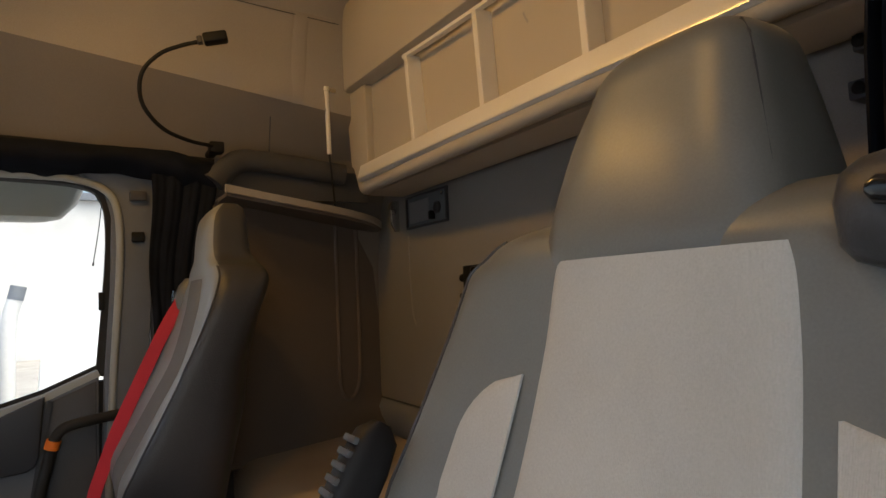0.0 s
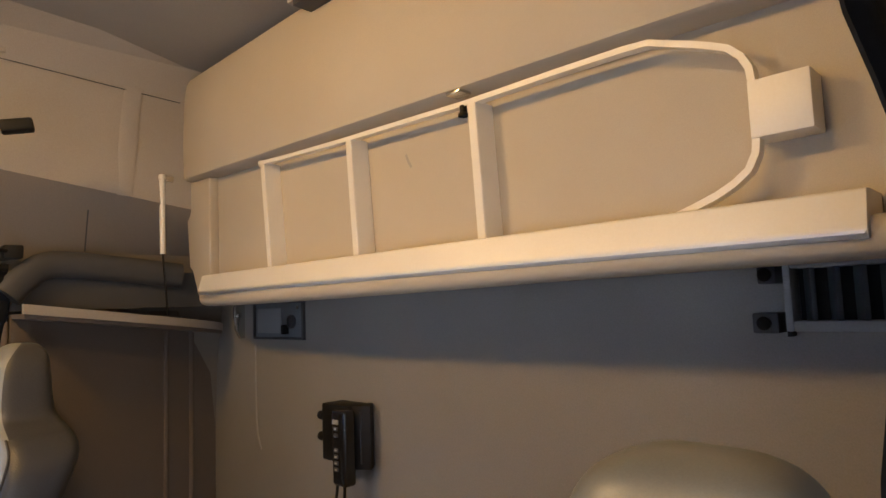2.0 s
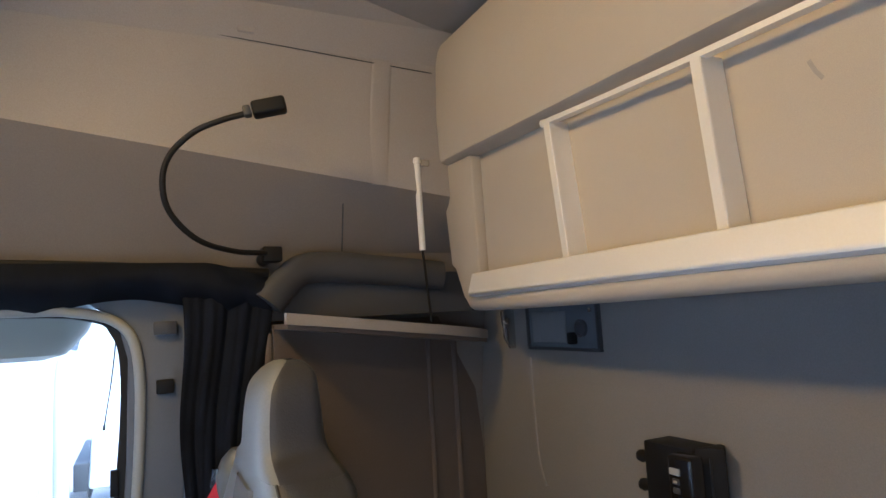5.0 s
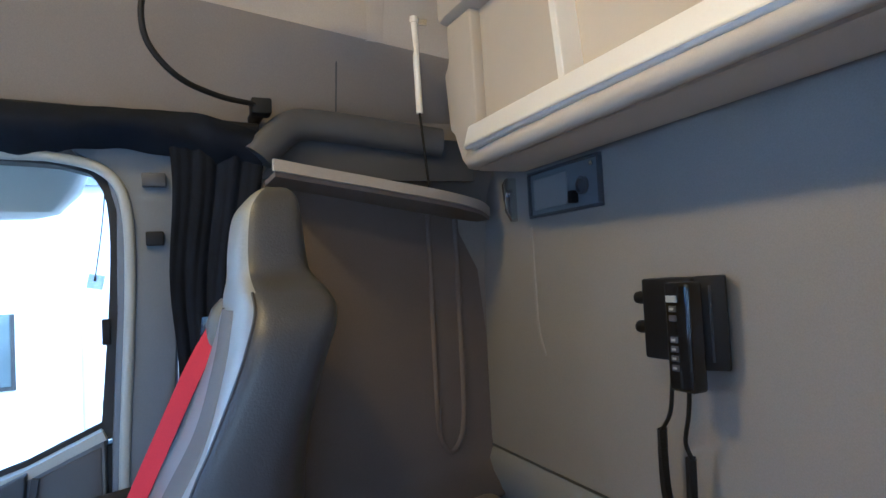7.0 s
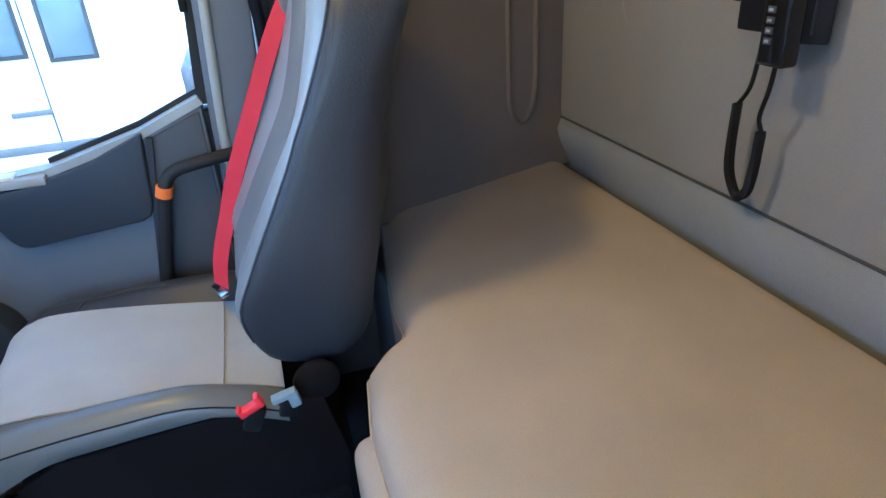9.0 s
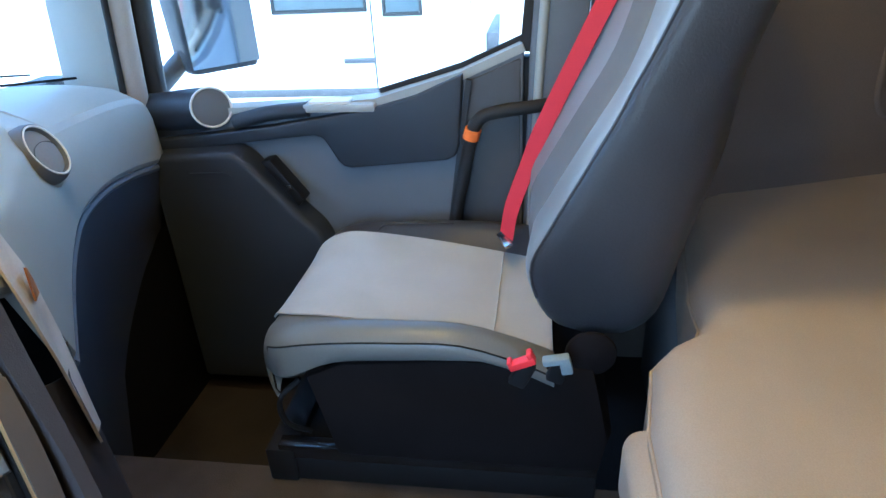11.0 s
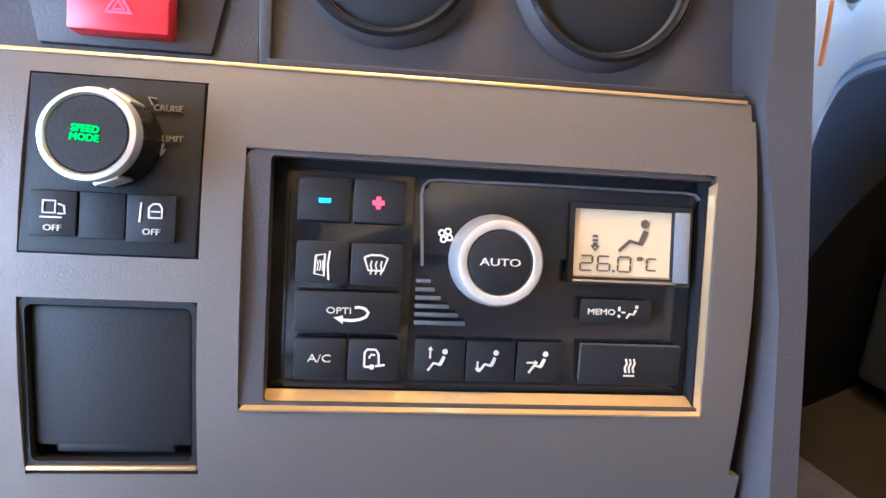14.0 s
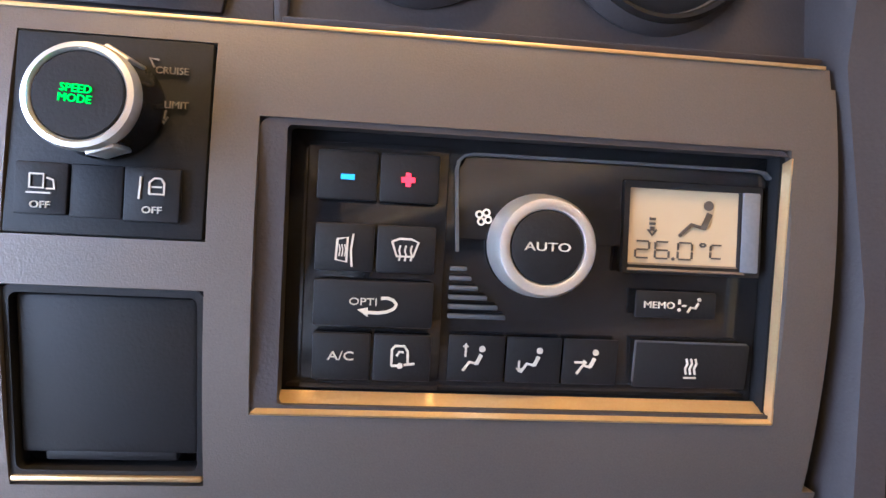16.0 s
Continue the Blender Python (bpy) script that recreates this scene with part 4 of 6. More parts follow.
for i in range(3):
    mark("heat_symbol", [(178.6 + 2.0 * i, 88.4), (179.3 + 2.0 * i, 90.6), (178.4 + 2.0 * i, 92.8), (179.0 + 2.0 * i, 95.2)], 1.0, M_DIMPRINT, cl, -10.6)
mark("heat_symbol", [(178.2, 96.8), (183.6, 96.8)], 0.9, M_DIMPRINT, cl, -10.6)
for a in range(4):
    c, s = math.cos(a * math.pi / 2 + 0.5), math.sin(a * math.pi / 2 + 0.5)
    part("fan_symbol", lathe([(0.0017, 0), (0.0017, 0.0005), (0.0009, 0.0005), (0.0009, 0)], pat(87.8 + 2.1 * c, 32.6 + 2.1 * s, -11.0), 16), M_DIMPRINT, cl, "", False)
mark("memo_symbol", [(173.2, 63.0), (173.2, 65.0)], 1.2, M_DIMPRINT, cl, -10.6)
dot("memo_symbol", 173.2, 67.4, 0.7, M_DIMPRINT, cl, -10.8)
mark("memo_symbol", [(174.4, 65.6), (176.2, 65.6)], 0.9, M_DIMPRINT, cl, -10.6)
mark("memo_symbol", [(181.6, 64.2), (180.4, 66.6), (178.4, 66.2), (177.0, 68.4)], 1.1, M_DIMPRINT, cl, -10.6)
dot("memo_symbol", 181.8, 62.8, 0.8, M_DIMPRINT, cl, -10.8)
for i, end in enumerate((82, 84, 87, 91, 95.5, 99)):
    part("sensor_slat", pbox(75, end, 53.2 + 3.9 * i, 55.0 + 3.9 * i, -13, -10, 0.5), M_CHAR, cl)
# speed mode switch module
sm = empty("speed_switch", pat(-56, 10, -10).translation, "black rotary speed switch module with green print", "control panel")
part("module_plate", pbox(-91, -20, -28, 47, -10, 0.5, 1), M_BLACK, sm)
part("module_key", pbox(-86, -67.5, 21, 40, 0, 3, 0.8), M_BLACK, sm)
part("module_key", pbox(-67, -48.5, 21, 40.5, 0, 2.2, 0.8), M_BLACK, sm)
part("module_key", pbox(-48, -28, 21, 41, 0, 3, 0.8), M_BLACK, sm)
SMK = pat(-56, -1, 0)
kb = part("rotary_knob", lathe([(0.020, 0), (0.020, 0.005), (0.0188, 0.007), (0.0184, 0.0195)], SMK, 48), M_GLOSS, sm, "gloss dark barrel")
part("rotary_ring", lathe([(0.0187, 0.0190), (0.0187, 0.0225), (0.0180, 0.0250), (0.0162, 0.0256), (0.0152, 0.024)], SMK, 48), M_ALU, kb, "satin silver ring")
for a in (200, 330):
    part("rotary_grip", moved(box(-0.005, 0.005, 0.0175, 0.0196, 0.004, 0.021, 0.001), SMK @ pose(0, 0, 0, 0, 0, a)), M_ALU, kb, "silver grip")
part("rotary_cap", lathe([(0.0155, 0.023), (0.0145, 0.025), (0, 0.0253)], SMK, 40), M_BLACK, kb, "black cap")
words("green_print", "SPEED", 0.0038, SMK @ pose(-0.0004, 0.0017, 0.0255, 0, 0, -3), M_LEDGREEN, kb, "glowing green print")
words("green_print", "MODE", 0.0038, SMK @ pose(-0.0006, -0.0017, 0.0255, 0, 0, -3), M_LEDGREEN, kb, "glowing green print")
words("module_word", "CRUISE", 0.0038, pat(-34.5, -16, 0.8), M_FAINT, sm)
words("module_word", "LIMIT", 0.0038, pat(-32, -3, 0.8), M_FAINT, sm)
mark("module_arrow", [(-41, -17), (-43, -20.5), (-39.5, -20)], 0.9, M_FAINT, sm, 0.8)
mark("module_arrow", [(-35.5, -1), (-36, 2.5)], 0.9, M_FAINT, sm, 0.8)
mark("module_arrow", [(-37.3, 1.5), (-36, 4), (-34.6, 1.5)], 0.9, M_FAINT, sm, 0.8)
for u in (-76.5, -37.6):
    words("module_word", "OFF", 0.0036, pat(u, 36.6, 3.3) @ Matrix.Diagonal((1.15, 1, 1, 1)), M_DIMPRINT, sm)
mark("module_symbol", [(-80.4, 25.4), (-75.6, 25.4), (-75.6, 30.4), (-80.4, 30.4), (-80.4, 25.4)], 0.9, M_DIMPRINT, sm, 3.2)
mark("module_symbol", [(-74.6, 26.6), (-72.2, 27.4), (-71.8, 30.6), (-74.6, 30.6)], 0.9, M_DIMPRINT, sm, 3.2)
mark("module_symbol", [(-81.4, 32.2), (-73.0, 32.2)], 0.8, M_DIMPRINT, sm, 3.2)
mark("module_symbol", [(-38.8, 30.6), (-38.8, 26.4), (-37.2, 24.8), (-34.8, 24.8), (-33.6, 26.6), (-33.6, 30.6), (-38.8, 30.6)], 0.9, M_DIMPRINT, sm, 3.2)
mark("module_symbol", [(-38.0, 28.0), (-34.4, 28.0)], 0.8, M_DIMPRINT, sm, 3.2)
mark("module_symbol", [(-42.0, 24.4), (-42.4, 32.6)], 0.9, M_DIMPRINT, sm, 3.2)
# blank cover and the switches beside it
cv = empty("blank_cover", pat(-55, 100, -10).translation, "dark blank cover in the console", "cover")
part("cover_frame", pring(rrect(-91.3, -19.2, 66.3, 143, 3), rrect(-89, -21.5, 69, 139, 3), -12, -1), M_BLACK, cv)
part("cover_lid", pbox(-88.5, -22, 69.5, 133, -10, -4, 2), M_BLACK, cv)
part("cover_tongue", pbox(-80, -30, 131, 136.5, -10, -4.5, 1.5), M_BLACK, cv)
# the cover's lower edge has the same lamplight in its colour
part("cover_sill", pbox(-91, -19.5, 141, 143.4, -10, 0.6, 0.8), M_EDGE, cv, "lower edge with amber lamplight in its colour")
ls = empty("switch_block", pat(-130, 20, -10).translation, "black rocker switches in the console", "control panel")
part("block_frame", pbox(-160, -113, -9, 49, -12, 1, 3), M_BLACK, ls)
part("rocker", pbox(-155, -124, -4, 19, 0, 4, 1.5), M_BLACK, ls)
part("rocker", pbox(-155, -124, 20, 43, 0, 4, 1.5), M_BLACK, ls)
part("thumb_wheel", pbox(-122, -115, 8, 34, -2, 4, 2), M_DARK, ls)
part("brake_print", lathe([(0.004, 0), (0.004, 0.0005), (0.003, 0.0005), (0.003, 0)], pat(-131, 7, 4), 20), M_DIMPRINT, ls, "cream print")
part("rocker_print", pbox(-133, -129, 29, 34, 3.8, 4.6), M_DIMPRINT, ls, "cream print")
lb = empty("storage_lid", pat(-150, -66, -30).translation, "dark brown storage lid in the console", "lid")
part("lid_plate", pbox(-200, -139, -92, -43, -28, -21, 2), M_CONS, lb)
part("lid_gap", pbox(-202, -137, -94, -41, -30, -25), M_BLACK, lb)
part("lower_blank", pbox(-160, -113, 60, 140, -10, -1, 2), M_BLACK, ls)
# the whole lower face is bowed: its upper part looks up, its lower part down
PI = PM.inverted()
for thing in (con, cl, sm, cv, ls):
    for ob in thing.children_recursive:
        for vert in ob.data.vertices:
            q = PI @ vert.co
            if -0.170 < q.y < 0.040 and q.z > -0.0205:
                q.z -= (q.y + 0.057) ** 2 / 0.85
                vert.co = PM @ q

# ---- upper bunk, folded against the rear wall ----
bunk = empty("upper_bunk", (0.0, -0.1, 1.16), "beige upper bunk board folded up against the rear wall", "bunk")
BX0, BX1 = -1.0, 0.98
def board(inset, y):
    """Outline of the board in x and z, with a rounded upper corner and a stepped lower one."""
    i, zt = inset, 1.80
    pts = [(BX1 - i, 1.175 + i), (BX1 - i, zt - 0.06)]
    pts += [(BX1 - i - 0.05 + 0.05 * math.cos(radians(a)), zt - i - 0.05 + 0.05 * math.sin(radians(a))) for a in range(15, 91, 15)]
    pts += [(BX0 + i + 0.06 - 0.06 * math.sin(radians(a)), zt - i - 0.045 + 0.045 * math.cos(radians(a))) for a in range(0, 91, 15)]
    pts += [(BX0 - 0.003 + i, 1.60), (BX0 + 0.004 + i, 1.42), (BX0 + 0.022 + i, 1.268), (BX0 + 0.04 + i, 1.258), (BX0 + 0.075 + i, 1.19 + i), (BX0 + 0.10 + i, 1.165 + i)]
    return [(x, y, z) for x, z in pts]


REC = -0.150  # face of the recess that holds the ladder
rows = [board(0.0, -0.03), board(0.0, REC + 0.006), board(0.004, REC)]
bm = grid(rows, close_v=True)
bm.faces.new([v for v in bm.verts][-len(rows[0]):])
part("bunk_board", bm, M_BUNK, bunk, "", 35)
part("bunk_lip", tube(spline([(-0.868, -0.168, 1.182), (-0.80, -0.192, 1.178), (-0.5, -0.203, 1.177), (0.0, -0.205, 1.181), (0.5, -0.205, 1.188), (0.97, -0.200, 1.192)], 6), 0.021, 14, 1.0), M_BUNK, bunk, "rounded lower edge of the bunk board")
# the upper field stands proud of the recess, its lower edge sloping under
edge_z = lambda x: 1.489 - 0.026 * x
rows = []
for x in [BX0 + 0.002, BX0 + 0.006, BX0 + 0.02, BX0 + 0.04, BX0 + 0.07] + [-0.85 + 0.1 * k for k in range(18)] + [0.90, 0.93, 0.955, 0.972, 0.979]:
    e = max(0.0, 1 - (x - BX0) / 0.06) if x < 0 else max(0.0, 1 - (BX1 - x) / 0.05)
    zt, zl = 1.752 + 0.047 * (1 - e * e) ** 0.5, edge_z(x)
    f = 0.012 * e
    rows.append([(x, REC + 0.002, zl - 0.004), (x, -0.188 + f, zl - 0.002), (x, -0.197 + f, zl + 0.003), (x, -0.2005 + f, zl + 0.012), (x, -0.2015 + f, (zl + zt) / 2), (x, -0.2005 + f, zt - 0.02), (x, -0.194 + f, zt - 0.005), (x, REC + 0.002, zt)])
part("bunk_upper_field", grid(rows, close_v=True, caps=True), M_BUNK, bunk, "raised upper field of the bunk board", 30)
# the left post of the frame, a hair lower than the upper field
post = [(BX0 + 0.001, edge_z(-1.0) - 0.003), (-0.850, edge_z(-0.85) - 0.003), (-0.847, 1.40), (-0.843, 1.19), (-0.852, 1.166), (-0.893, 1.166), (-0.922, 1.19), (-0.957, 1.258), (-0.975, 1.268), (BX0 + 0.008, 1.40)]
part("bunk_post", prism(post, "y", -0.175, REC + 0.003, 0.005, 3), M_BUNK, bunk, "rounded end post of the bunk board", 35)
part("scuff_mark", bar([(-0.078, REC - 0.0006, 1.420), (-0.072, REC - 0.0006, 1.406), (-0.064, REC - 0.0006, 1.394)], 0.0006, 0.005, (0, 1, 0)), M_UPPER, bunk, "small brown scuff")
part("edge_knob", lathe([(0.007, 0), (0.007, 0.006), (0.003, 0.009), (0, 0.009)], pose(-0.999, -0.17, 1.56, 0, -90)), M_BLACK, bunk)

# ---- aluminium ladder stowed on the bunk ----
lad = empty("ladder", (0.0, -0.20, 1.2), "pale aluminium ladder stowed sideways on the bunk board", "ladder")
part("lower_rail", prism([(-0.152, 1.186), (-0.228, 1.186), (-0.233, 1.191), (-0.233, 1.197), (-0.222, 1.234), (-0.212, 1.2365), (-0.152, 1.2365)], "x", -0.792, 0.652, 0.0015), M_ALUP, lad, "broad pale lower rail")
part("rail_line", box(-0.790, 0.650, -0.2345, -0.2325, 1.1905, 1.1935), M_ALU, lad)
LY = -0.1835
loop_pts = [(-0.548, 1.487), (-0.40, 1.479), (-0.21, 1.4715), (0.118, 1.4625), (0.30, 1.4625), (0.395, 1.4615), (0.428, 1.4595), (0.476, 1.442), (0.505, 1.4305), (0.524, 1.4215), (0.538, 1.408), (0.546, 1.392), (0.548, 1.372), (0.548, 1.312), (0.546, 1.294), (0.537, 1.276), (0.520, 1.263), (0.50, 1.2525), (0.471, 1.2415), (0.43, 1.228)]
part("upper_rail", bar([(x, LY, z) for x, z in loop_pts], 0.016, 0.0085, (0, 1, 0)), M_ALUP, lad, "pale rail bent into a loop")
part("rail_tip", lathe([(0.0075, 0), (0.0085, 0.003), (0.0075, 0.006), (0, 0.007)], pose(-0.551, LY, 1.4875, 0, -90), 14), M_ALUP, lad)
for xt, xb, zt in ((-0.546, -0.5165, 1.484), (-0.211, -0.1935, 1.470), (0.1175, 0.129, 1.461)):
    q = [(0, -0.1905), (0.0165, -0.192), (0.018, -0.190), (0.018, REC), (0, REC)]
    part("rung", grid([[(xb + u, y, 1.232) for u, y in q], [(xt + u, y, zt) for u, y in q]], close_v=True, caps=True), M_ALUP, lad, smooth=False)
part("end_block", box(0.543, 0.607, -0.1935, REC, 1.310, 1.376, 0.002), M_ALUP, lad, "pale square end block")
part("rail_clip", box(0.084, 0.116, -0.206, -0.178, 1.478, 1.4835, 0.001), M_STEEL, lad, "steel clip")
part("clip_screw", lathe([(0.009, 0), (0.009, 0.004), (0.006, 0.007), (0.006, 0.018), (0, 0.019)], pose(0.106, -0.188, 1.442)), M_BLACK, lad, "black clip screw")

# gas strut at the bunk's end
st = empty("gas_strut", (-1.02, -0.24, 1.3), "white gas strut beside the bunk board", "strut")
part("strut_body", tube([(-0.968, -0.252, 1.305), (-0.966, -0.256, 1.51)], 0.0075, 12), M_ALUP, st)
part("strut_rod", tube([(-0.968, -0.252, 1.305), (-0.975, -0.235, 1.14)], 0.003, 8), M_BLACK, st)
part("strut_end", lathe([(0.009, 0), (0.010, 0.005), (0.008, 0.014), (0, 0.015)], pose(-0.966, -0.256, 1.51)), M_ALUP, st)
part("strut_bracket", box(-1.0, -0.962, -0.25, -0.225, 1.505, 1.52, 0.002), M_STEEL, st)

# ---- roof light bar ----
rl = empty("roof_shade_bar", (0.0, -0.24, 1.8), "dark brown roller bar under the headliner", "bar")
part("bar_body", moved(box(-0.31, 0.6, -0.03, 0.02, -0.018, 0.018, 0.004), Matrix.Translation((0, -0.215, 1.776)) @ pose(0, 0, 0, 0, 1.5, 0)), M_DARK, rl)
part("bar_mount", box(-0.34, -0.30, -0.24, -0.18, 1.783, 1.828, 0.004), M_UPPER, rl)

for lx, ly in ((-0.33, -1.22), (0.42, -1.12)):
    cl = empty("ceiling_lamp", (lx, ly, 1.86), "small warm courtesy lamp under the headliner", "lamp", "courtesy lamps")
    part("lamp_housing", box(lx - 0.12, lx + 0.12, ly - 0.08, ly + 0.08, 1.840, 1.86, 0.006), M_UPPER, cl)
    part("lamp_lens", box(lx - 0.10, lx + 0.10, ly - 0.06, ly + 0.06, 1.832, 1.842, 0.003), M_LENS, cl, "lit lamp lens")

# ---- gooseneck reading light on the side wall ----
gl = empty("reading_light", (-0.98, -0.60, 1.3), "black gooseneck reading light on the side wall", "lamp")
part("light_base", moved(box(-0.021, 0.021, -0.02, 0.02, -0.016, 0.016, 0.004), Matrix.Translation((-0.972, -0.598, 1.298))), M_BLACK, gl)
neck = [(-0.955, -0.612, 1.300), (-0.915, -0.68, 1.300), (-0.88, -0.749, 1.318), (-0.86, -0.797, 1.365), (-0.85, -0.809, 1.418), (-0.842, -0.797, 1.466), (-0.832, -0.758, 1.508), (-0.818, -0.712, 1.530), (-0.802, -0.672, 1.541)]
part("mount_stub", lathe([(0.014, 0), (0.014, 0.10), (0, 0.10)], pose(-0.975, -0.598, 1.298, 0, -90)), M_BLACK, gl)
part("neck", tube(spline(neck, 8), 0.0055, 10), M_BLACK, gl)
HM = look((-0.787, -0.632, 1.552), (-0.762, -0.54, 1.572))
part("light_head", moved(box(-0.018, 0.018, -0.014, 0.014, -0.034, 0.028, 0.006, 3), HM), M_BLACK, gl)
part("head_collar", moved(box(-0.012, 0.012, -0.010, 0.010, 0.03, 0.044, 0.004), HM), M_DARK, gl)

# ---- side storage below the niche ----
sb = empty("side_locker", (-1.05, -0.3, 0.8), "brown beige side locker with a pale shelf edge", "locker")
LP = [(-0.872, -0.590), (-0.895, -0.50), (-0.925, -0.36), (-0.965, -0.20), (-1.02, -0.09), (-1.10, -0.02)]
shelf_z = lambda y: 1.163 - 0.118 * (y + 0.59)
LQ = [(-1.0, -0.595), (-1.03, -0.48), (-1.07, -0.36), (-1.12, -0.22), (-1.16, -0.10), (-1.192, -0.004)]
part("locker_front", thick(grid([[(x - d, y, z) for x, y in LQ] for z, d in ((1.15, 0.0), (1.0, 0.0), (0.80, 0.0), (0.62, 0.0), (0.50, 0.0), (0.455, -0.012), (0.425, -0.04), (0.405, -0.075), (0.385, -0.10))]), 0.006), M_LOCKER, sb, "", 50)
part("shelf_edge", bar([(x + 0.004, y - 0.004, shelf_z(y)) for x, y in glide(LP, 4)], 0.022, 0.010, (0, 0, 1)), M_UPPER, sb, "pale shelf edge")
bm = prism(glide(LP, 4) + [(-1.19, -0.03), (-1.19, -0.595)], "z", -0.021, -0.011)
for v in bm.verts:
    v.co.z += shelf_z(v.co.y)
part("shelf", bm, M_LOCKER, sb, "brown shelf board")
part("locker_end", box(-1.19, -0.995, -0.612, -0.596, 0.30, 1.138, 0.006), M_LOCKER, sb)
part("niche_arch", tube(spline([(-0.972, -0.605, 1.195), (-0.978, -0.575, 1.232), (-0.985, -0.53, 1.267), (-0.995, -0.46, 1.272), (-1.0, -0.33, 1.262), (-1.0, -0.19, 1.247)], 6), 0.034, 12, 0.6), M_DARK, sb, "dark moulded niche surround")
part("niche_back", prism([(-0.60, 1.16), (-0.10, 1.16), (-0.10, 1.255), (-0.5, 1.27), (-0.56, 1.22)], "x", -1.03, -1.015, 0.0), M_DARK, sb, "dark niche lining")
part("wall_bead", tube(spline([(-1.130, -0.180, 1.115), (-1.130, -0.180, 0.85), (-1.130, -0.180, 0.60), (-1.133, -0.172, 0.53), (-1.142, -0.145, 0.497), (-1.152, -0.112, 0.52), (-1.157, -0.094, 0.60), (-1.157, -0.093, 0.85), (-1.157, -0.093, 1.115)], 6), 0.009, 10), M_LOCKER, sb, "moulded bead")

# ---- curtain gathered at the door pillar ----
cu = empty("curtain", (-1.03, -0.68, 1.25), "black blue cab curtain gathered by the door pillar", "curtain")
rows = []
for i in range(21):
    v = i / 20
    z = 1.25 - 0.62 * v
    row = []
    for k in range(61):
        s = k / 60
        wdt = 0.185 - 0.075 * v ** 1.6 - 0.02 * math.sin(v * 3.1)
        fold = 0.006 * math.sin(s * 21 + 1.4 * math.sin(i * 0.22)) + 0.004 * math.sin(s * 9 + i * 0.15) + 0.0025 * math.sin(s * 47 + i * 0.2)
        row.append((-0.995 - 0.02 * v + fold * (0.5 + 0.5 * math.sin(s * 3.1)), -0.772 + wdt * s + 0.006 * math.sin(i * 0.5) * (1 - s), z))
    rows.append(row)
part("gathered_folds", thick(grid(rows), 0.003), M_CURTAIN, cu)
rows = []
for i in range(9):
    v = i / 8
    row = []
    for k in range(90):
        s = k / 89
        y = -0.598 - 1.3 * s
        drop = 0.085 + 0.012 * math.sin(s * 23) - 0.02 * s
        rise = 0.035 * max(0.0, 1 - s / 0.10) ** 1.3
        row.append((-0.985 - 0.045 * v ** 2 + 0.03 * math.sin(v * 3.0) + (0.007 * math.sin(s * 95 + v * 2) + 0.004 * math.sin(s * 41 - v * 3)) * (0.3 + v), y, 1.284 + 0.012 * s - rise - drop * v))
    rows.append(row)
part("gathered_valance", thick(grid(rows), 0.003), M_CURTAIN, cu)
part("curtain_rail", tube(spline([(-1.0, -0.6, 1.262), (-1.0, -1.0, 1.285), (-0.99, -1.5, 1.295), (-0.95, -1.85, 1.30)], 5), 0.01, 8), M_BLACK, cu)

# lining details on the side wall
fixed("trim_clip", box(-0.965, -0.937, -0.66, -0.625, 1.765, 1.83, 0.004), M_UPPER, "pale clip on the side lining", "clip")
fixed("trim_seam_upper", tube(spline([(-0.952, -0.70, 1.757), (-0.953, -0.55, 1.750), (-0.954, -0.40, 1.742), (-0.955, -0.21, 1.733)], 5), 0.0013, 6), M_DARK, "thin seam in the side lining", "trim")
fixed("trim_seam", tube([(-0.985, -0.43, 1.47), (-1.02, -0.43, 1.31)], 0.0018, 6), M_DARK, "thin vertical seam in the side lining", "trim")
# added flat strip that imitates the soft highlight on the curved corner
fixed("trim_rib", tube(spline([(-0.954, -0.335, 1.745), (-0.966, -0.34, 1.66), (-0.969, -0.345, 1.56), (-0.964, -0.35, 1.455)], 5), 0.024, 16, 0.12), M_UPPER, "flat vertical strip standing in for a highlight on the side lining", "trim")

cd = empty("curtain", (0.85, -0.45, 1.25), "black cab curtain gathered behind the driver seat", "curtain")
rows = []
for i in range(22):
    z = 1.52 - 1.06 * i / 21
    edge = 0.682 + 0.040 * math.exp(-((z - 1.19) / 0.12) ** 2)
    rows.append([(edge + (1.0 - edge) * k / 50, -0.45 + 0.024 * math.sin(k * 1.15 + 0.5 * math.sin(z * 9)) + 0.008 * math.sin(z * 14 + k * 0.3), z) for k in range(51)])
part("gathered_folds", thick(grid(rows), 0.003), M_CURTAIN, cd)
part("curtain_rail", tube(spline([(0.60, -0.45, 1.525), (0.85, -0.45, 1.525), (1.0, -0.47, 1.525)], 4), 0.008, 8), M_BLACK, cd)

# ---- rear wall fittings under the bunk ----
nb = empty("socket_panel", (-0.8, 0.0, 1.08), "dark socket panel in the rear wall", "panel")
PZ = 1.112
part("panel_frame", moved(join(box(-0.132, 0.132, -0.009, 0.002, -0.053, -0.046, 0.002), box(-0.132, 0.132, -0.009, 0.002, 0.046, 0.053, 0.002), box(-0.132, -0.125, -0.009, 0.002, -0.046, 0.046), box(0.125, 0.132, -0.009, 0.002, -0.046, 0.046)), Matrix.Translation((-0.793, 0, PZ))), M_DARK, nb)
part("panel_face", box(-0.918, -0.668, -0.003, 0.002, PZ - 0.046, PZ + 0.046), M_GREY, nb)
part("panel_window", box(-0.905, -0.775, -0.006, -0.0025, PZ - 0.036, PZ + 0.034, 0.003), M_TRIMG, nb)
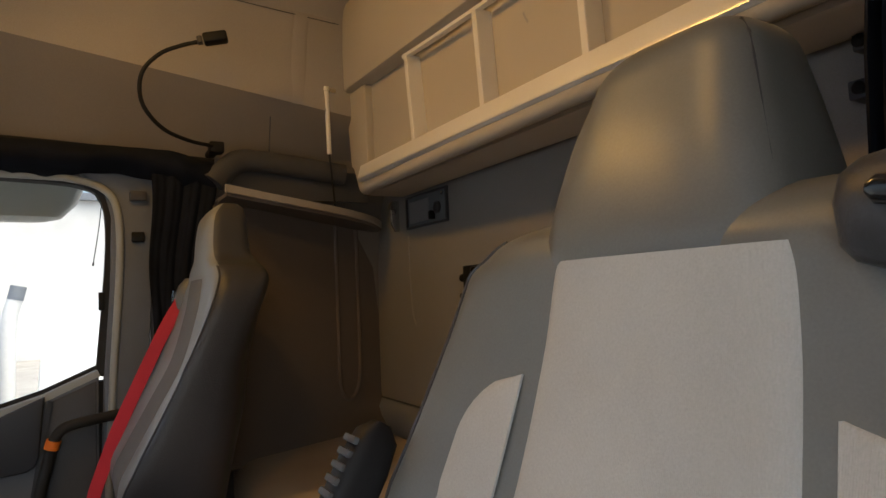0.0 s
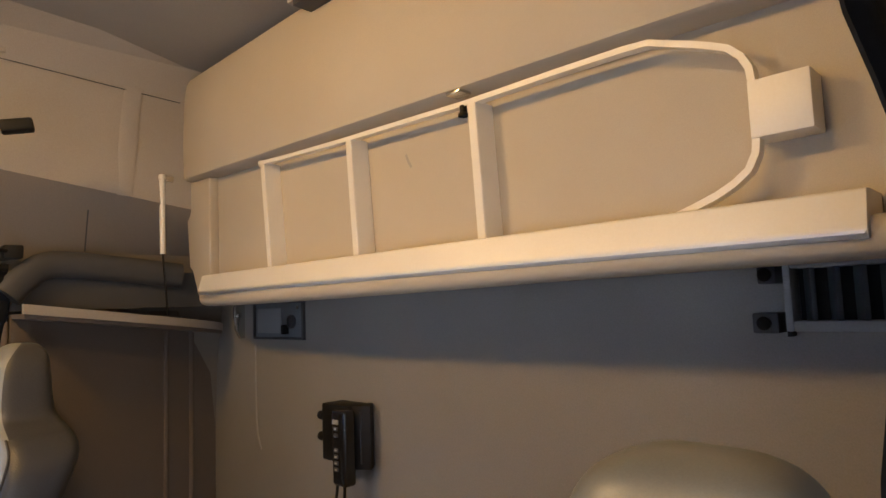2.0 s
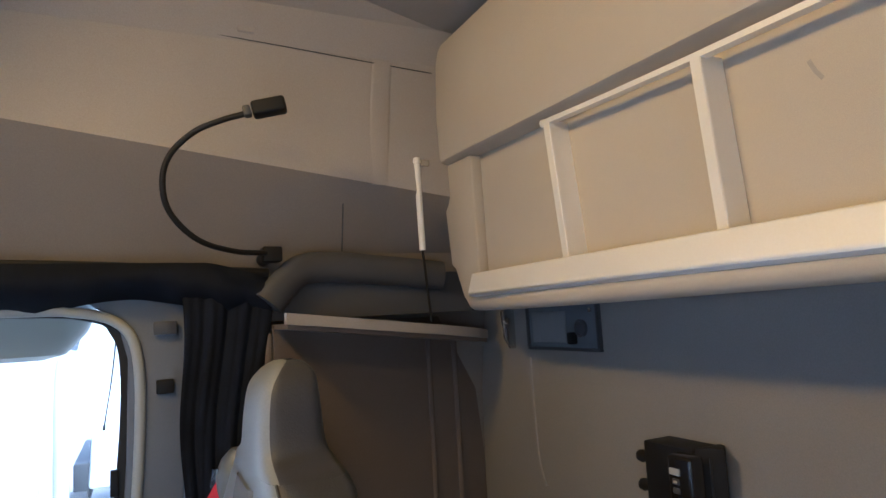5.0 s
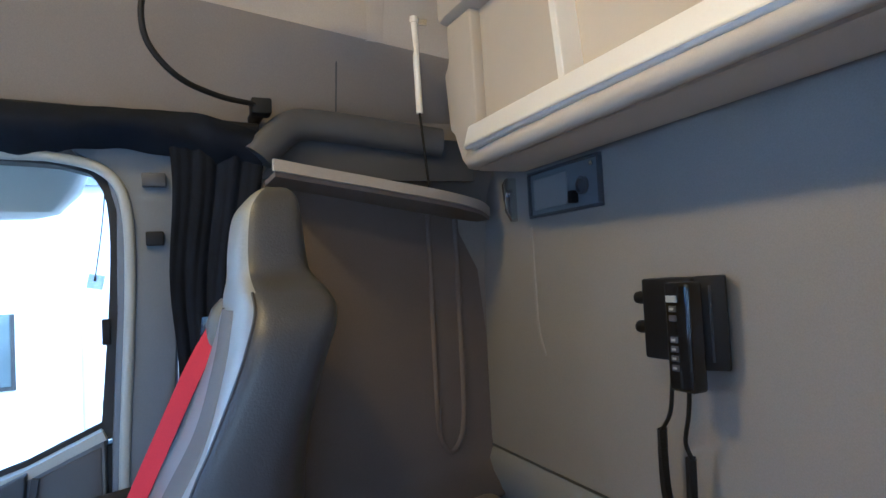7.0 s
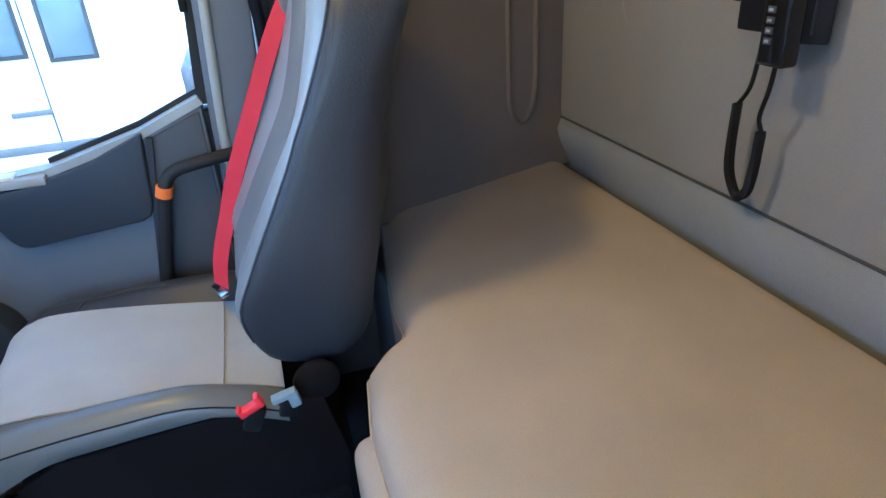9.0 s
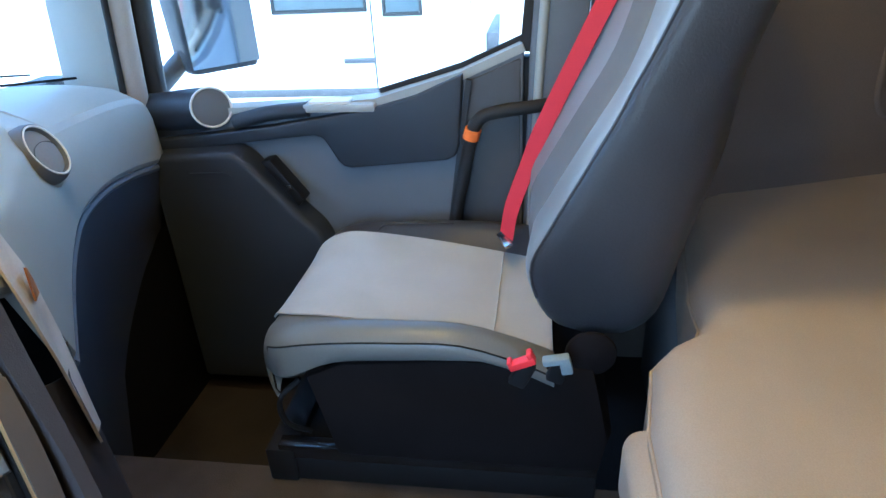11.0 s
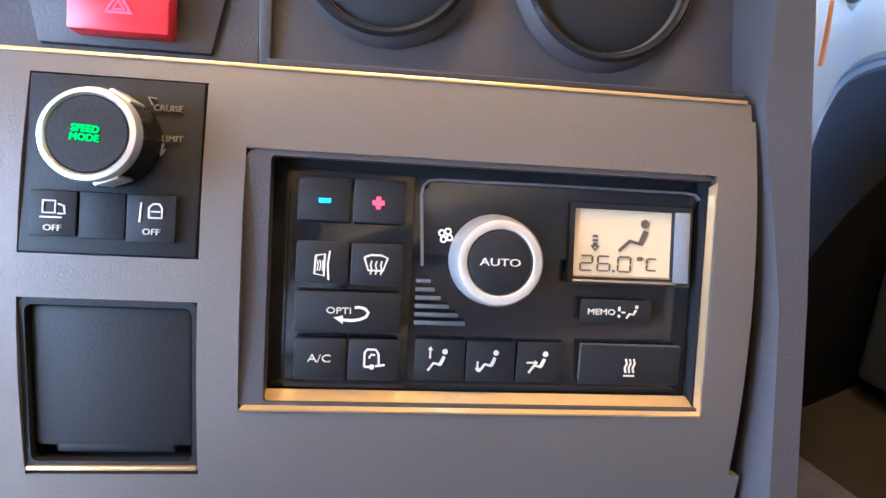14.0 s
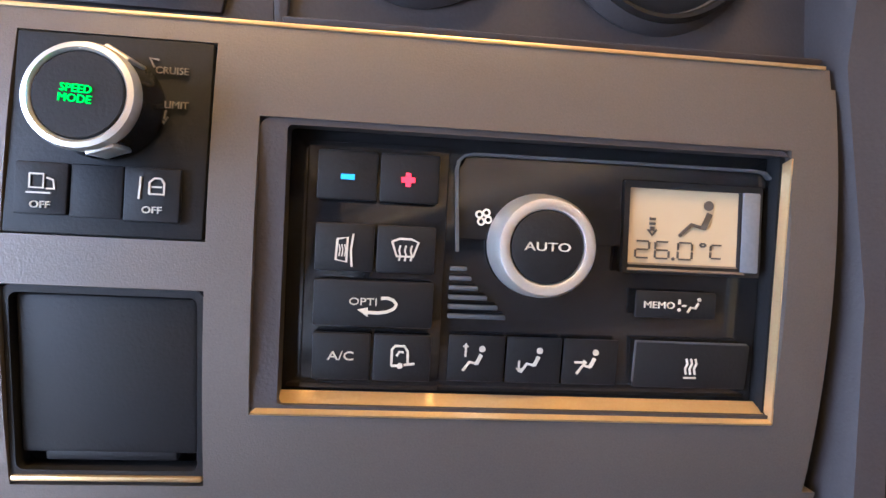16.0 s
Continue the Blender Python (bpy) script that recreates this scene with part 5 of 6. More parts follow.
part("panel_socket", lathe([(0.019, 0), (0.019, 0.006), (0.015, 0.008), (0.013, 0.003), (0, 0.003)], pose(-0.722, -0.003, PZ - 0.004, 90), 28), M_DARK, nb, "round dark socket")
part("panel_latch", box(-0.752, -0.738, -0.022, -0.003, PZ - 0.038, PZ - 0.012, 0.003), M_BLACK, nb)
part("panel_screw", lathe([(0.005, 0), (0.005, 0.003), (0, 0.004)], pose(-0.684, -0.008, PZ + 0.034, 90), 16), M_STEEL, nb)
hg = empty("bunk_bracket", (-0.957, 0.0, 1.09), "small steel bunk bracket on the rear wall", "bracket")
part("hinge_arm", prism([(-0.036, 1.150), (-0.024, 1.165), (0.0, 1.165), (0.0, 1.060), (-0.016, 1.060), (-0.030, 1.085)], "x", -1.0, -0.990, 0.002), M_STEEL, hg)
part("hinge_pin", lathe([(0.008, 0), (0.008, 0.03), (0.0, 0.03)], pose(-1.003, -0.022, 1.128, 0, 90)), M_STEEL, hg, "steel pin")
vg = empty("wall_vent", (0.65, 0.0, 1.12), "dark louvred air grille in the rear wall", "grille")
part("grille_frame", join(box(0.519, 0.528, -0.045, 0.0, 1.088, 1.178, 0.002), box(0.80, 0.815, -0.045, 0.0, 1.088, 1.178, 0.002), box(0.528, 0.80, -0.045, 0.0, 1.168, 1.178, 0.002), box(0.528, 0.80, -0.045, 0.0, 1.088, 1.101, 0.002)), M_TRIMG, vg, "grey moulded frame")
part("grille_gap", box(0.5125, 0.518, -0.02, 0.0, 1.080, 1.180), M_BLACK, vg, "dark joint beside the frame")
part("grille_back", box(0.528, 0.80, -0.008, 0.0, 1.101, 1.168), M_BLACK, vg)
for i in range(9):
    part("grille_slat", moved(box(-0.003, 0.003, -0.016, 0.016, -0.0335, 0.0335, 0.001), Matrix.Translation((0.545 + 0.028 * i, -0.026, 1.1345)) @ pose(0, 0, 0, 0, 0, 28)), M_CHAR, vg)
for x0, x1, z0, z1 in ((0.486, 0.509, 1.150, 1.174), (0.476, 0.509, 1.085, 1.112)):
    lt = empty("bunk_latch", ((x0 + x1) / 2, -0.02, (z0 + z1) / 2), "small dark bunk latch on the rear wall", "latch", "bunk latches")
    part("latch_body", box(x0, x1, -0.040, 0.0, z0, z1, 0.003), M_DARK, lt)
    part("latch_knob", lathe([(0.008, 0), (0.009, 0.006), (0.005, 0.009), (0, 0.009)], pose((x0 + x1) / 2, -0.040, (z0 + z1) / 2, 90), 20), M_BLACK, lt, "black latch knob")

# ---- remote control on the rear wall ----
ph = empty("remote_handset", (-0.42, 0.0, 0.85), "black suspension remote handset in its wall cradle", "remote control")
part("cradle_plate", prism([(-0.395, 0.0), (-0.384, 0.0), (-0.358, -0.030), (-0.392, -0.055), (-0.395, -0.055)], "z", 0.777, 0.919, 0.003), M_BLACK, ph)
part("cradle_line", box(-0.377, -0.375, -0.046, -0.038, 0.79, 0.905), M_DARK, ph)
part("cradle_body", box(-0.503, -0.395, -0.062, 0.0, 0.787, 0.917, 0.004), M_BLACK, ph)
hs = part("handset", box(-0.422, -0.372, -0.092, -0.060, 0.748, 0.912, 0.007, 3), M_GLOSS, ph, "black handset")
part("handset_label", box(-0.414, -0.394, -0.0945, -0.0915, 0.882, 0.892), M_SILVER, hs, "white print bar")
for i, z in enumerate((0.872, 0.858, 0.826, 0.812, 0.798, 0.784)):
    part("handset_key", box(-0.410, -0.396, -0.0945, -0.0915, z - 0.0045, z + 0.0045, 0.001), M_DARK, hs)
    if i not in (1,):
        part("key_print", box(-0.4065, -0.3995, -0.0953, -0.0944, z - 0.0018, z + 0.0018), M_SILVER, hs, "white print")
for z in (0.885, 0.836):
    part("cradle_stud", lathe([(0.008, 0), (0.009, 0.014), (0.011, 0.018), (0.010, 0.026), (0, 0.027)], pose(-0.502, -0.048, z, 0, -90)), M_BLACK, ph)
part("cable_lead", tube(spline([(-0.455, -0.05, 0.79), (-0.460, -0.05, 0.74), (-0.468, -0.05, 0.70), (-0.488, -0.05, 0.670)], 5), 0.0035, 8), M_BLACK, ph, "black cable")
part("cable_tail", tube(spline([(-0.397, -0.076, 0.75), (-0.408, -0.07, 0.71), (-0.428, -0.06, 0.665), (-0.424, -0.055, 0.640)], 5), 0.0035, 8), M_BLACK, ph, "black cable")
cord = spline([(-0.488, -0.05, 0.672), (-0.489, -0.05, 0.60), (-0.484, -0.05, 0.555), (-0.462, -0.05, 0.522), (-0.441, -0.05, 0.535), (-0.430, -0.052, 0.58), (-0.424, -0.055, 0.640)], 90)
coil = []
for i, p in enumerate(cord):
    t = (cord[min(i + 1, len(cord) - 1)] - cord[max(i - 1, 0)]).normalized()
    s = t.cross(Vector((0, 1, 0))).normalized()
    a = i * 1.26
    coil.append(p + 0.0072 * (math.cos(a) * s + math.sin(a) * Vector((0, 1, 0))))
part("coiled_cable", tube(coil, 0.0021, 5), M_BLACK, ph, "black coiled cable")

# ---- lower bunk ----
lb2 = empty("lower_bunk", (0.0, -0.33, 0.0), "dark lower bunk base with storage", "bunk")
part("bunk_base", box(-1.15, 1.0, -0.58, 0.0, -0.2, 0.22, 0.01), M_DARK, lb2)
part("bunk_front", box(-0.345, 0.98, -0.752, -0.56, 0.0, 0.218, 0.012), M_BLACK, lb2, "black lower bunk front")
part("bunk_edge_pad", box(-0.345, 0.98, -0.760, -0.70, 0.220, 0.335, 0.028, 5), M_MATT, lb2, "beige padded front edge")
mt = empty("mattress", (0.0, -0.33, 0.22), "beige cloth covered lower mattress, slightly rumpled", "mattress")
MO = [(0.99, -0.035), (-1.15, -0.035), (-1.15, -0.50), (-1.05, -0.55), (-0.80, -0.60), (-0.64, -0.625), (-0.60, -0.632), (-0.52, -0.634), (-0.49, -0.645), (-0.46, -0.685), (-0.42, -0.715), (-0.30, -0.735), (0.3, -0.74), (0.99, -0.72)]
def mat_ring(z, inset):
    cx, cy = -0.1, -0.36
    out = []
    for x, y in MO:
        out.append((x - math.copysign(min(inset, abs(x - cx)), x - cx), y - math.copysign(min(inset, abs(y - cy)), y - cy), z))
    return out
rows = [mat_ring(0.222, 0.01), mat_ring(0.232, 0.0), mat_ring(0.345, 0.0), mat_ring(0.370, 0.005), mat_ring(0.388, 0.016), mat_ring(0.397, 0.032), mat_ring(0.401, 0.055)]
bm = grid(rows, close_v=True)
bm.faces.new([v for v in bm.verts][-len(rows[0]):])
bm.faces.new([v for v in bm.verts][:len(rows[0])][::-1])
part("mattress_body", bm, M_MATT, mt, "", 60)
part("mattress_piping", tube([Vector(p) for p in mat_ring(0.352, 0.0)][2:], 0.0022, 6), M_MATT, mt)

# ---- seats ----
def seat(name, cx, dy, dz, inner, label):
    """An air-sprung truck seat; inner: the side towards the cab's middle, +1 or -1."""
    s = empty(name, (cx, -1.02 + dy, 0.0), label, "seat", "cab seats")
    D = Matrix.Translation((cx, dy, dz))
    drv = name == "driver_seat"
    back = [(0.320, -0.80, -0.70, 0.18, 0), (0.36, -0.85, -0.665, 0.215, 0), (0.45, -0.875, -0.645, 0.24, 0), (0.52, -0.845, -0.630, 0.25, 0), (0.62, -0.79, -0.608, 0.25, 0), (0.71, -0.742, -0.60, 0.25, 0), (0.82, -0.71, -0.578, 0.248, 0), (0.875, -0.70, -0.562, 0.24, 0), (0.905, -0.695, -0.558, 0.222, 0), (0.93, -0.694, -0.565, 0.19, 0), (0.948, -0.693, -0.575, 0.15, 0), (0.965, -0.692, -0.582, 0.128, 0), (1.0, -0.690, -0.585, 0.116, 0), (1.05, -0.682, -0.588, 0.104, 0), (1.075, -0.665, -0.592, 0.088, 0), (1.09, -0.645, -0.604, 0.06, 0), (1.094, -0.63, -0.615, 0.02, 0)]
    wd = 1.0 if drv else 0.955
    if drv:
        back = back[:7] + [(0.875, -0.70, -0.562, 0.245, 0), (0.900, -0.697, -0.558, 0.240, 0), (0.914, -0.694, -0.560, 0.232, 0), (0.926, -0.686, -0.564, 0.215, 0), (0.935, -0.672, -0.570, 0.19, 0), (0.941, -0.655, -0.58, 0.15, 0), (0.944, -0.64, -0.60, 0.08, 0)]
        rest = [(0.885, -0.690, -0.565, 0.112, -0.018), (0.897, -0.700, -0.560, 0.116, -0.019), (0.920, -0.700, -0.558, 0.113, -0.020), (0.960, -0.690, -0.556, 0.104, -0.021), (1.0, -0.676, -0.556, 0.094, -0.022), (1.030, -0.664, -0.558, 0.084, -0.021), (1.050, -0.656, -0.561, 0.077, -0.020), (1.063, -0.647, -0.567, 0.067, -0.019), (1.071, -0.636, -0.574, 0.054, -0.018), (1.076, -0.622, -0.583, 0.036, -0.017), (1.078, -0.605, -0.594, 0.010, -0.017)]
    else:
        back = [(a, b, c, d * 0.92 if a > 0.94 else d, 0.010 if a > 0.94 else 0.0) for a, b, c, d, e in back]
    back = [(a, b, c, d * (1.07 if drv and 0.5 < a < 0.91 else wd), e) for a, b, c, d, e in back]
    lean = 0.050 if drv else 0.045

    def wing(x, z):
        """How far the bolsters stand forward of the middle."""
        return -lean * min(1.0, abs(x) / 0.25) ** 3 * max(0.0, min(1.0, (0.91 - z) / 0.2))

    def winged(bm):
        for v in bm.verts:
            v.co.y += wing(v.co.x, v.co.z)
        return moved(bm, D)

    fine = glide(back, 4)
    body = fine if drv else [f for f in fine if f[0] <= 0.93]
    part("back_shell", winged(loft(body, -30, 210, 48, 0.40)), M_LEATHDK if not drv else M_LEATHER, s, "dark leather back and sides", 60)
    part("backrest_bolster", winged(loft(body, 210, 330, 48, 0.40)), M_LEATHER if drv else M_LEATHLT, s, "grey leather bolsters", 60)
    if drv:
        part("headrest", loft([(a, b, c, d - 0.005, e - 0.005) for a, b, c, d, e in glide(rest, 4)], 0, 360, 64, 0.52, m=D), M_LEATHER, s, "smooth grey leather headrest", 60)
        part("headrest_piping", tube([D @ Vector((f[4] - 0.005 - inner * 0.94 * (f[3] - 0.005), (f[1] + f[2]) / 2 - (f[2] - f[1]) * 0.3, f[0])) for f in rest[1:8]], 0.002, 6), M_LEATHDK, s)
    else:
        top = [f for f in fine if f[0] >= 0.929]
        part("headrest", winged(loft(top, 205, 335, 40, 0.42)), M_LEATHLT, s, "smooth grey leather headrest", 60)
        part("headrest_back", winged(loft(top, -25, 205, 48, 0.42)), M_LEATHDK, s, "dark leather headrest back", 60)
    ins = []
    for f in fine:
        if 0.40 <= f[0] <= 0.905:
            k = 1 - max(0, (f[0] - 0.87) / 0.035) ** 3 * (0.04 if drv else 0.12)
            ins.append((f[0], f[1] - 0.006, f[2], ((0.148 if drv else 0.106) - (0.075 if drv else 0.02) * (f[0] - 0.40)) * k, 0))
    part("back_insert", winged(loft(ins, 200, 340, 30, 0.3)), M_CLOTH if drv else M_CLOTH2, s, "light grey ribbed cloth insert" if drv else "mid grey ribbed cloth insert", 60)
    for q in (-1, 1):
        rows = []
        zt = 0.815 if drv else 0.735
        for k in range(44):
            z = 0.44 + (zt - 0.44) * k / 43
            f = next((tuple(a[i] + (b[i] - a[i]) * (z - a[0]) / (b[0] - a[0]) for i in range(5)) for a, b in zip(back, back[1:]) if a[0] <= z <= b[0]), back[0])
            h = (1 - max(0.0, (z - zt + 0.055) / 0.055) ** 2) ** 0.5
            x0 = (0.154 - 0.075 * (z - 0.40)) if drv else 0.134
            row = []
            for j in range(9):
                x = x0 + 0.064 * max(0.02, h) * j / 8
                row.append((q * x, (f[1] + f[2]) / 2 - (f[2] - f[1]) / 2 * max(0.05, 1 - (x / f[3]) ** 5) ** 0.2 - 0.0024 + 0.003 * (j / 8) ** 6, z))
            rows.append(row)
        if drv:
            part("side_insert", winged(thick(grid(rows), 0.002)), M_CLOTH, s, "ribbed cloth side insert")
        part("piping", tube([D @ Vector((f[4] + q * (f[3] * math.cos(radians(30)) ** 0.40 + 0.001), (f[1] + f[2]) / 2 - (f[2] - f[1]) / 2 * math.sin(radians(30)) ** 0.40 + wing(f[3] * 0.94, f[0]), f[0])) for f in fine if 0.38 <= f[0] <= 0.93], 0.0025, 6), M_LEATHDK, s)
    # cushion
    cw = 0.243
    # along the cushion: y, dish, crest on the inner and on the door side, lower edge
    CU = glide([(-0.838, 0.264, 0.300, 0.312, 0.284), (-0.89, 0.269, 0.324, 0.323, 0.300), (-0.98, 0.286, 0.351, 0.330, 0.302), (-1.08, 0.303, 0.351, 0.330, 0.297), (-1.18, 0.316, 0.346, 0.327, 0.288), (-1.25, 0.320, 0.337, 0.324, 0.258), (-1.29, 0.313, 0.322, 0.314, 0.243), (-1.315, 0.297, 0.303, 0.298, 0.238), (-1.328, 0.268, 0.272, 0.270, 0.234), (-1.322, 0.240, 0.242, 0.241, 0.230), (-1.29, 0.228, 0.229, 0.228, 0.226)], 3)
    roll, far, cloth, seam = [], [], [], []
    for y, c, a, b, low in CU:
        f = inner * (1 - 0.25 * max(0, (-1.250 - y) / 0.078) ** 2)
        roll.append([(f * x, y, z) for x, z in ((-0.165, c), (-0.08, c), (0.08, c), (0.152, c + 0.002), (0.172, c * 0.6 + a * 0.4), (0.190, c * 0.15 + a * 0.85), (0.206, a), (0.222, a - 0.003), (0.234, a - 0.010), (0.239, a - 0.0165), (0.241, a - 0.019), (0.244, a - 0.030), (0.243, min(a - 0.034, low + 0.006)), (0.232, min(a - 0.036, low)))])
        far.append([(f * x, y, z) for x, z in ((-0.150, c + 0.001), (-0.168, c * 0.7 + b * 0.3), (-0.186, c * 0.2 + b * 0.8), (-0.203, b), (-0.222, b - 0.002), (-0.238, b - 0.014), (-0.246, b - 0.035), (-0.242, min(b - 0.04, low)))])
        if y > -1.323 and not (cloth and y > cloth[-1][0][1]):
            cloth.append([(f * 0.160 * k / 8, y - (0.003 if y < -1.28 else 0), c + 0.003 + 0.006 * abs(k / 8) ** 4) for k in range(-8, 9)])
        if y > -1.30 and low < 0.31:
            seam.append(D @ Vector((f * 0.2405, y, a - 0.0178)))
    part("seat_cushion", moved(grid(roll), D), M_LEATHER, s, "grey leather cushion edge", 60)
    # grey leather in shade here; the dark material paints that shade in
    part("cushion_bolster", moved(grid(far), D), M_LEATHDK, s, "leather bolster on the door side, its shade put into a dark colour", 60)
    part("cushion_seam", tube(seam, 0.0016, 6), M_BLACK, s, "dark stitched seam")
    part("cushion_insert", moved(thick(grid(cloth), 0.003), D), M_CLOTH, s, "light grey cloth cushion insert", 60)
    part("insert_seam", tube([D @ Vector((x, -0.935 - 0.01 * x * inner, 0.2815 + 0.22 * x * x)) for x in (-0.155, -0.09, 0, 0.09, 0.155)], 0.0018, 6), M_CLOTH, s)
    part("flank_seam", tube([D @ Vector(p) for p in spline([(-inner * 0.176, -1.205, 0.322), (-inner * 0.196, -1.19, 0.3275), (-inner * 0.201, -1.15, 0.3295), (-inner * 0.199, -1.04, 0.332)], 5)], 0.002, 6), M_LEATHDK, s)
    part("pedestal", moved(prism([(-1.235, 0.225), (-0.78, 0.245), (-0.74, 0.16), (-0.76, 0.07), (-1.21, 0.07)], "x", -0.222, 0.222, 0.012), D), M_BELLOWS, s, "black bellows cover")
    for q in (-1, 1):
        part("pedestal_side", moved(prism([(-1.235, 0.255), (-1.17, 0.286), (-0.98, 0.300), (-0.78, 0.296), (-0.75, 0.16), (-0.76, 0.09), (-1.20, 0.09)], "x", q * 0.229 - 0.007, q * 0.229 + 0.007, 0.005), D), M_BELLOWS, s, "black seat side cover")
        part("slide_rail", box(cx + q * 0.205 - 0.014, cx + q * 0.205 + 0.014, -1.32 + dy, -0.76 + dy, 0.055, 0.085, 0.003), M_GLOSS, s, "black slide rail")
    part("base_plate", box(cx - 0.215, cx + 0.215, -1.34 + dy, -0.76 + dy, 0.0, 0.055, 0.004), M_BLACK, s)
    part("front_foot", box(cx - 0.222, cx + 0.222, -1.345 + dy, -1.29 + dy, 0.0, 0.075, 0.006), M_BLACK, s)
    part("lever", tube([D @ Vector(p) for p in spline([(inner * 0.215, -1.255, 0.235), (inner * 0.23, -1.29, 0.20), (inner * 0.23, -1.285, 0.15), (inner * 0.21, -1.255, 0.115)], 5)], 0.005, 8), M_BLACK, s)
    part("hinge_cover", moved(lathe([(0.038, 0), (0.037, 0.006), (0.030, 0.011), (0, 0.013)], pose(inner * 0.222, -0.785, 0.318, 0, 90 * inner, 0)), D), M_BELLOWS, s, "black recliner cover")
    # guide for the shoulder belt on the door side of the backrest
    if drv:
        part("belt_guide", moved(loft([(0.888, -0.716, -0.66, 0.030, 0), (0.892, -0.723, -0.66, 0.040, 0), (0.900, -0.728, -0.66, 0.045, 0), (0.920, -0.730, -0.66, 0.046, 0), (0.934, -0.726, -0.655, 0.044, 0), (0.941, -0.718, -0.65, 0.038, 0), (0.945, -0.706, -0.65, 0.026, 0)], p=0.5), Matrix.Translation((-inner * 0.171, 0.004, -0.002)) @ D), M_LEATHDK, s, "dark brown belt guide cover", 60)
        part("guide_slot", moved(loft([(-0.028, -0.004, 0.004, 0.003, 0), (-0.024, -0.005, 0.005, 0.007, 0), (0.02, -0.005, 0.005, 0.008, 0), (0.026, -0.004, 0.004, 0.004, 0)], p=0.7), D @ pose(-inner * 0.176, -0.724, 0.917, 0, 100, 0)), M_GLOSS, s, "black belt slot")
        return s
    gx, gz, gs = 0.222, 0.0, 1.0
    part("belt_guide", moved(loft([(0.80 + gz, -0.712, -0.64, 0.020 * gs, 0), (0.83 + gz, -0.724, -0.64, 0.030 * gs, 0), (0.87 + gz, -0.724, -0.635, 0.034 * gs, 0), (0.90 + gz, -0.712, -0.625, 0.032 * gs, 0), (0.918 + gz, -0.695, -0.63, 0.018 * gs, 0)], p=0.7), Matrix.Translation((-inner * gx, 0.005, 0.0)) @ D), M_LEATHER, s, "grey padded belt guide")
    part("guide_slot", moved(loft([(0.825 + gz, -0.732, -0.70, 0.010 * gs, 0), (0.86 + gz, -0.734, -0.70, 0.012 * gs, 0), (0.885 + gz, -0.730, -0.70, 0.010 * gs, 0)], p=0.7), Matrix.Translation((-inner * (gx + 0.006), 0.005, 0.0)) @ D), M_GLOSS, s, "black belt slot")
    return s


seat("passenger_seat", -0.728, 0.0, 0.0, 1, "grey leather passenger seat with light cloth inserts")
seat("driver_seat", 0.63, 0.075, -0.035, -1, "grey leather driver seat with light cloth inserts")
# belt, guide and buckles of the passenger seat
sbt = empty("seat_belt", (-0.95, -0.8, 0.3), "red seat belt across the passenger backrest", "seat belt")
bp = spline([(-0.935, -0.697, 0.866), (-0.93, -0.742, 0.79), (-0.922, -0.797, 0.676), (-0.905, -0.861, 0.54), (-0.89, -0.888, 0.47), (-0.868, -0.916, 0.395), (-0.853, -0.926, 0.340)], 6)
rows = []
for i, p in enumerate(bp):
    k = i / (len(bp) - 1)
    w = Vector((0.50, 0.76, -0.42)).normalized() * (0.0185 - 0.002 * k)
    rows.append([p - w, p, p + w])
part("webbing", thick(grid(rows), 0.0018), M_BELT, sbt)
part("belt_anchor", moved(box(-0.03, 0.03, -0.008, 0.008, -0.004, 0.004, 0.002), pose(-0.845, -0.930, 0.335, 20, 0, 20)), M_STEEL, sbt, "steel belt tongue")
bk1 = empty("belt_buckle", (-0.42, -0.88, 0.3), "red and black seat belt buckle beside the seat", "buckle", "seat belt buckles")
part("buckle_body", moved(box(-0.008, 0.008, -0.013, 0.013, -0.040, 0.004, 0.004), pose(-0.452, -0.878, 0.332, -25)), M_BLACK, bk1)
part("buckle_key", moved(join(box(-0.008, 0.008, -0.020, 0.019, -0.008, 0.003, 0.002), box(-0.008, 0.008, -0.020, -0.013, 0.002, 0.008, 0.002), box(-0.008, 0.008, 0.011, 0.019, 0.002, 0.012, 0.002)), pose(-0.436, -0.886, 0.350, 24)), M_BUCKRED, bk1, "red release key")
bk2 = empty("belt_buckle", (-0.45, -0.83, 0.3), "blue grey seat belt buckle beside the seat", "buckle", "seat belt buckles")
part("buckle_body", moved(box(-0.008, 0.008, -0.013, 0.013, -0.036, 0.004, 0.004), pose(-0.474, -0.828, 0.322, -20)), M_BLACK, bk2)
part("buckle_key", moved(join(box(-0.008, 0.008, -0.022, 0.016, 0.0, 0.010, 0.002), box(-0.008, 0.008, 0.001, 0.017, -0.018, 0.003, 0.002)), pose(-0.452, -0.834, 0.338, 12)), M_BUCKGREY, bk2, "blue grey release key")
# grab handle beside the passenger door
gh = empty("grab_handle", (-1.02, -1.02, 0.3), "black tubular grab handle with an orange tag", "handle")
part("handle_tube", tube(spline([(-1.02, -1.062, 0.22), (-1.015, -1.045, 0.33), (-1.012, -1.018, 0.45), (-1.008, -1.004, 0.51), (-1.008, -0.985, 0.538), (-1.01, -0.95, 0.549), (-1.02, -0.88, 0.556), (-1.04, -0.84, 0.556)], 6), 0.014, 12), M_RUBBER, gh)
part("handle_tag", tube([(-1.0105, -1.0095, 0.492), (-1.008, -1.003, 0.514)], 0.0175, 14), M_ORANGE, gh, "orange tag")
# armrest of the driver seat
ar = empty("armrest", (0.357, -0.80, 0.52), "black folded armrest beside the driver backrest", "armrest")
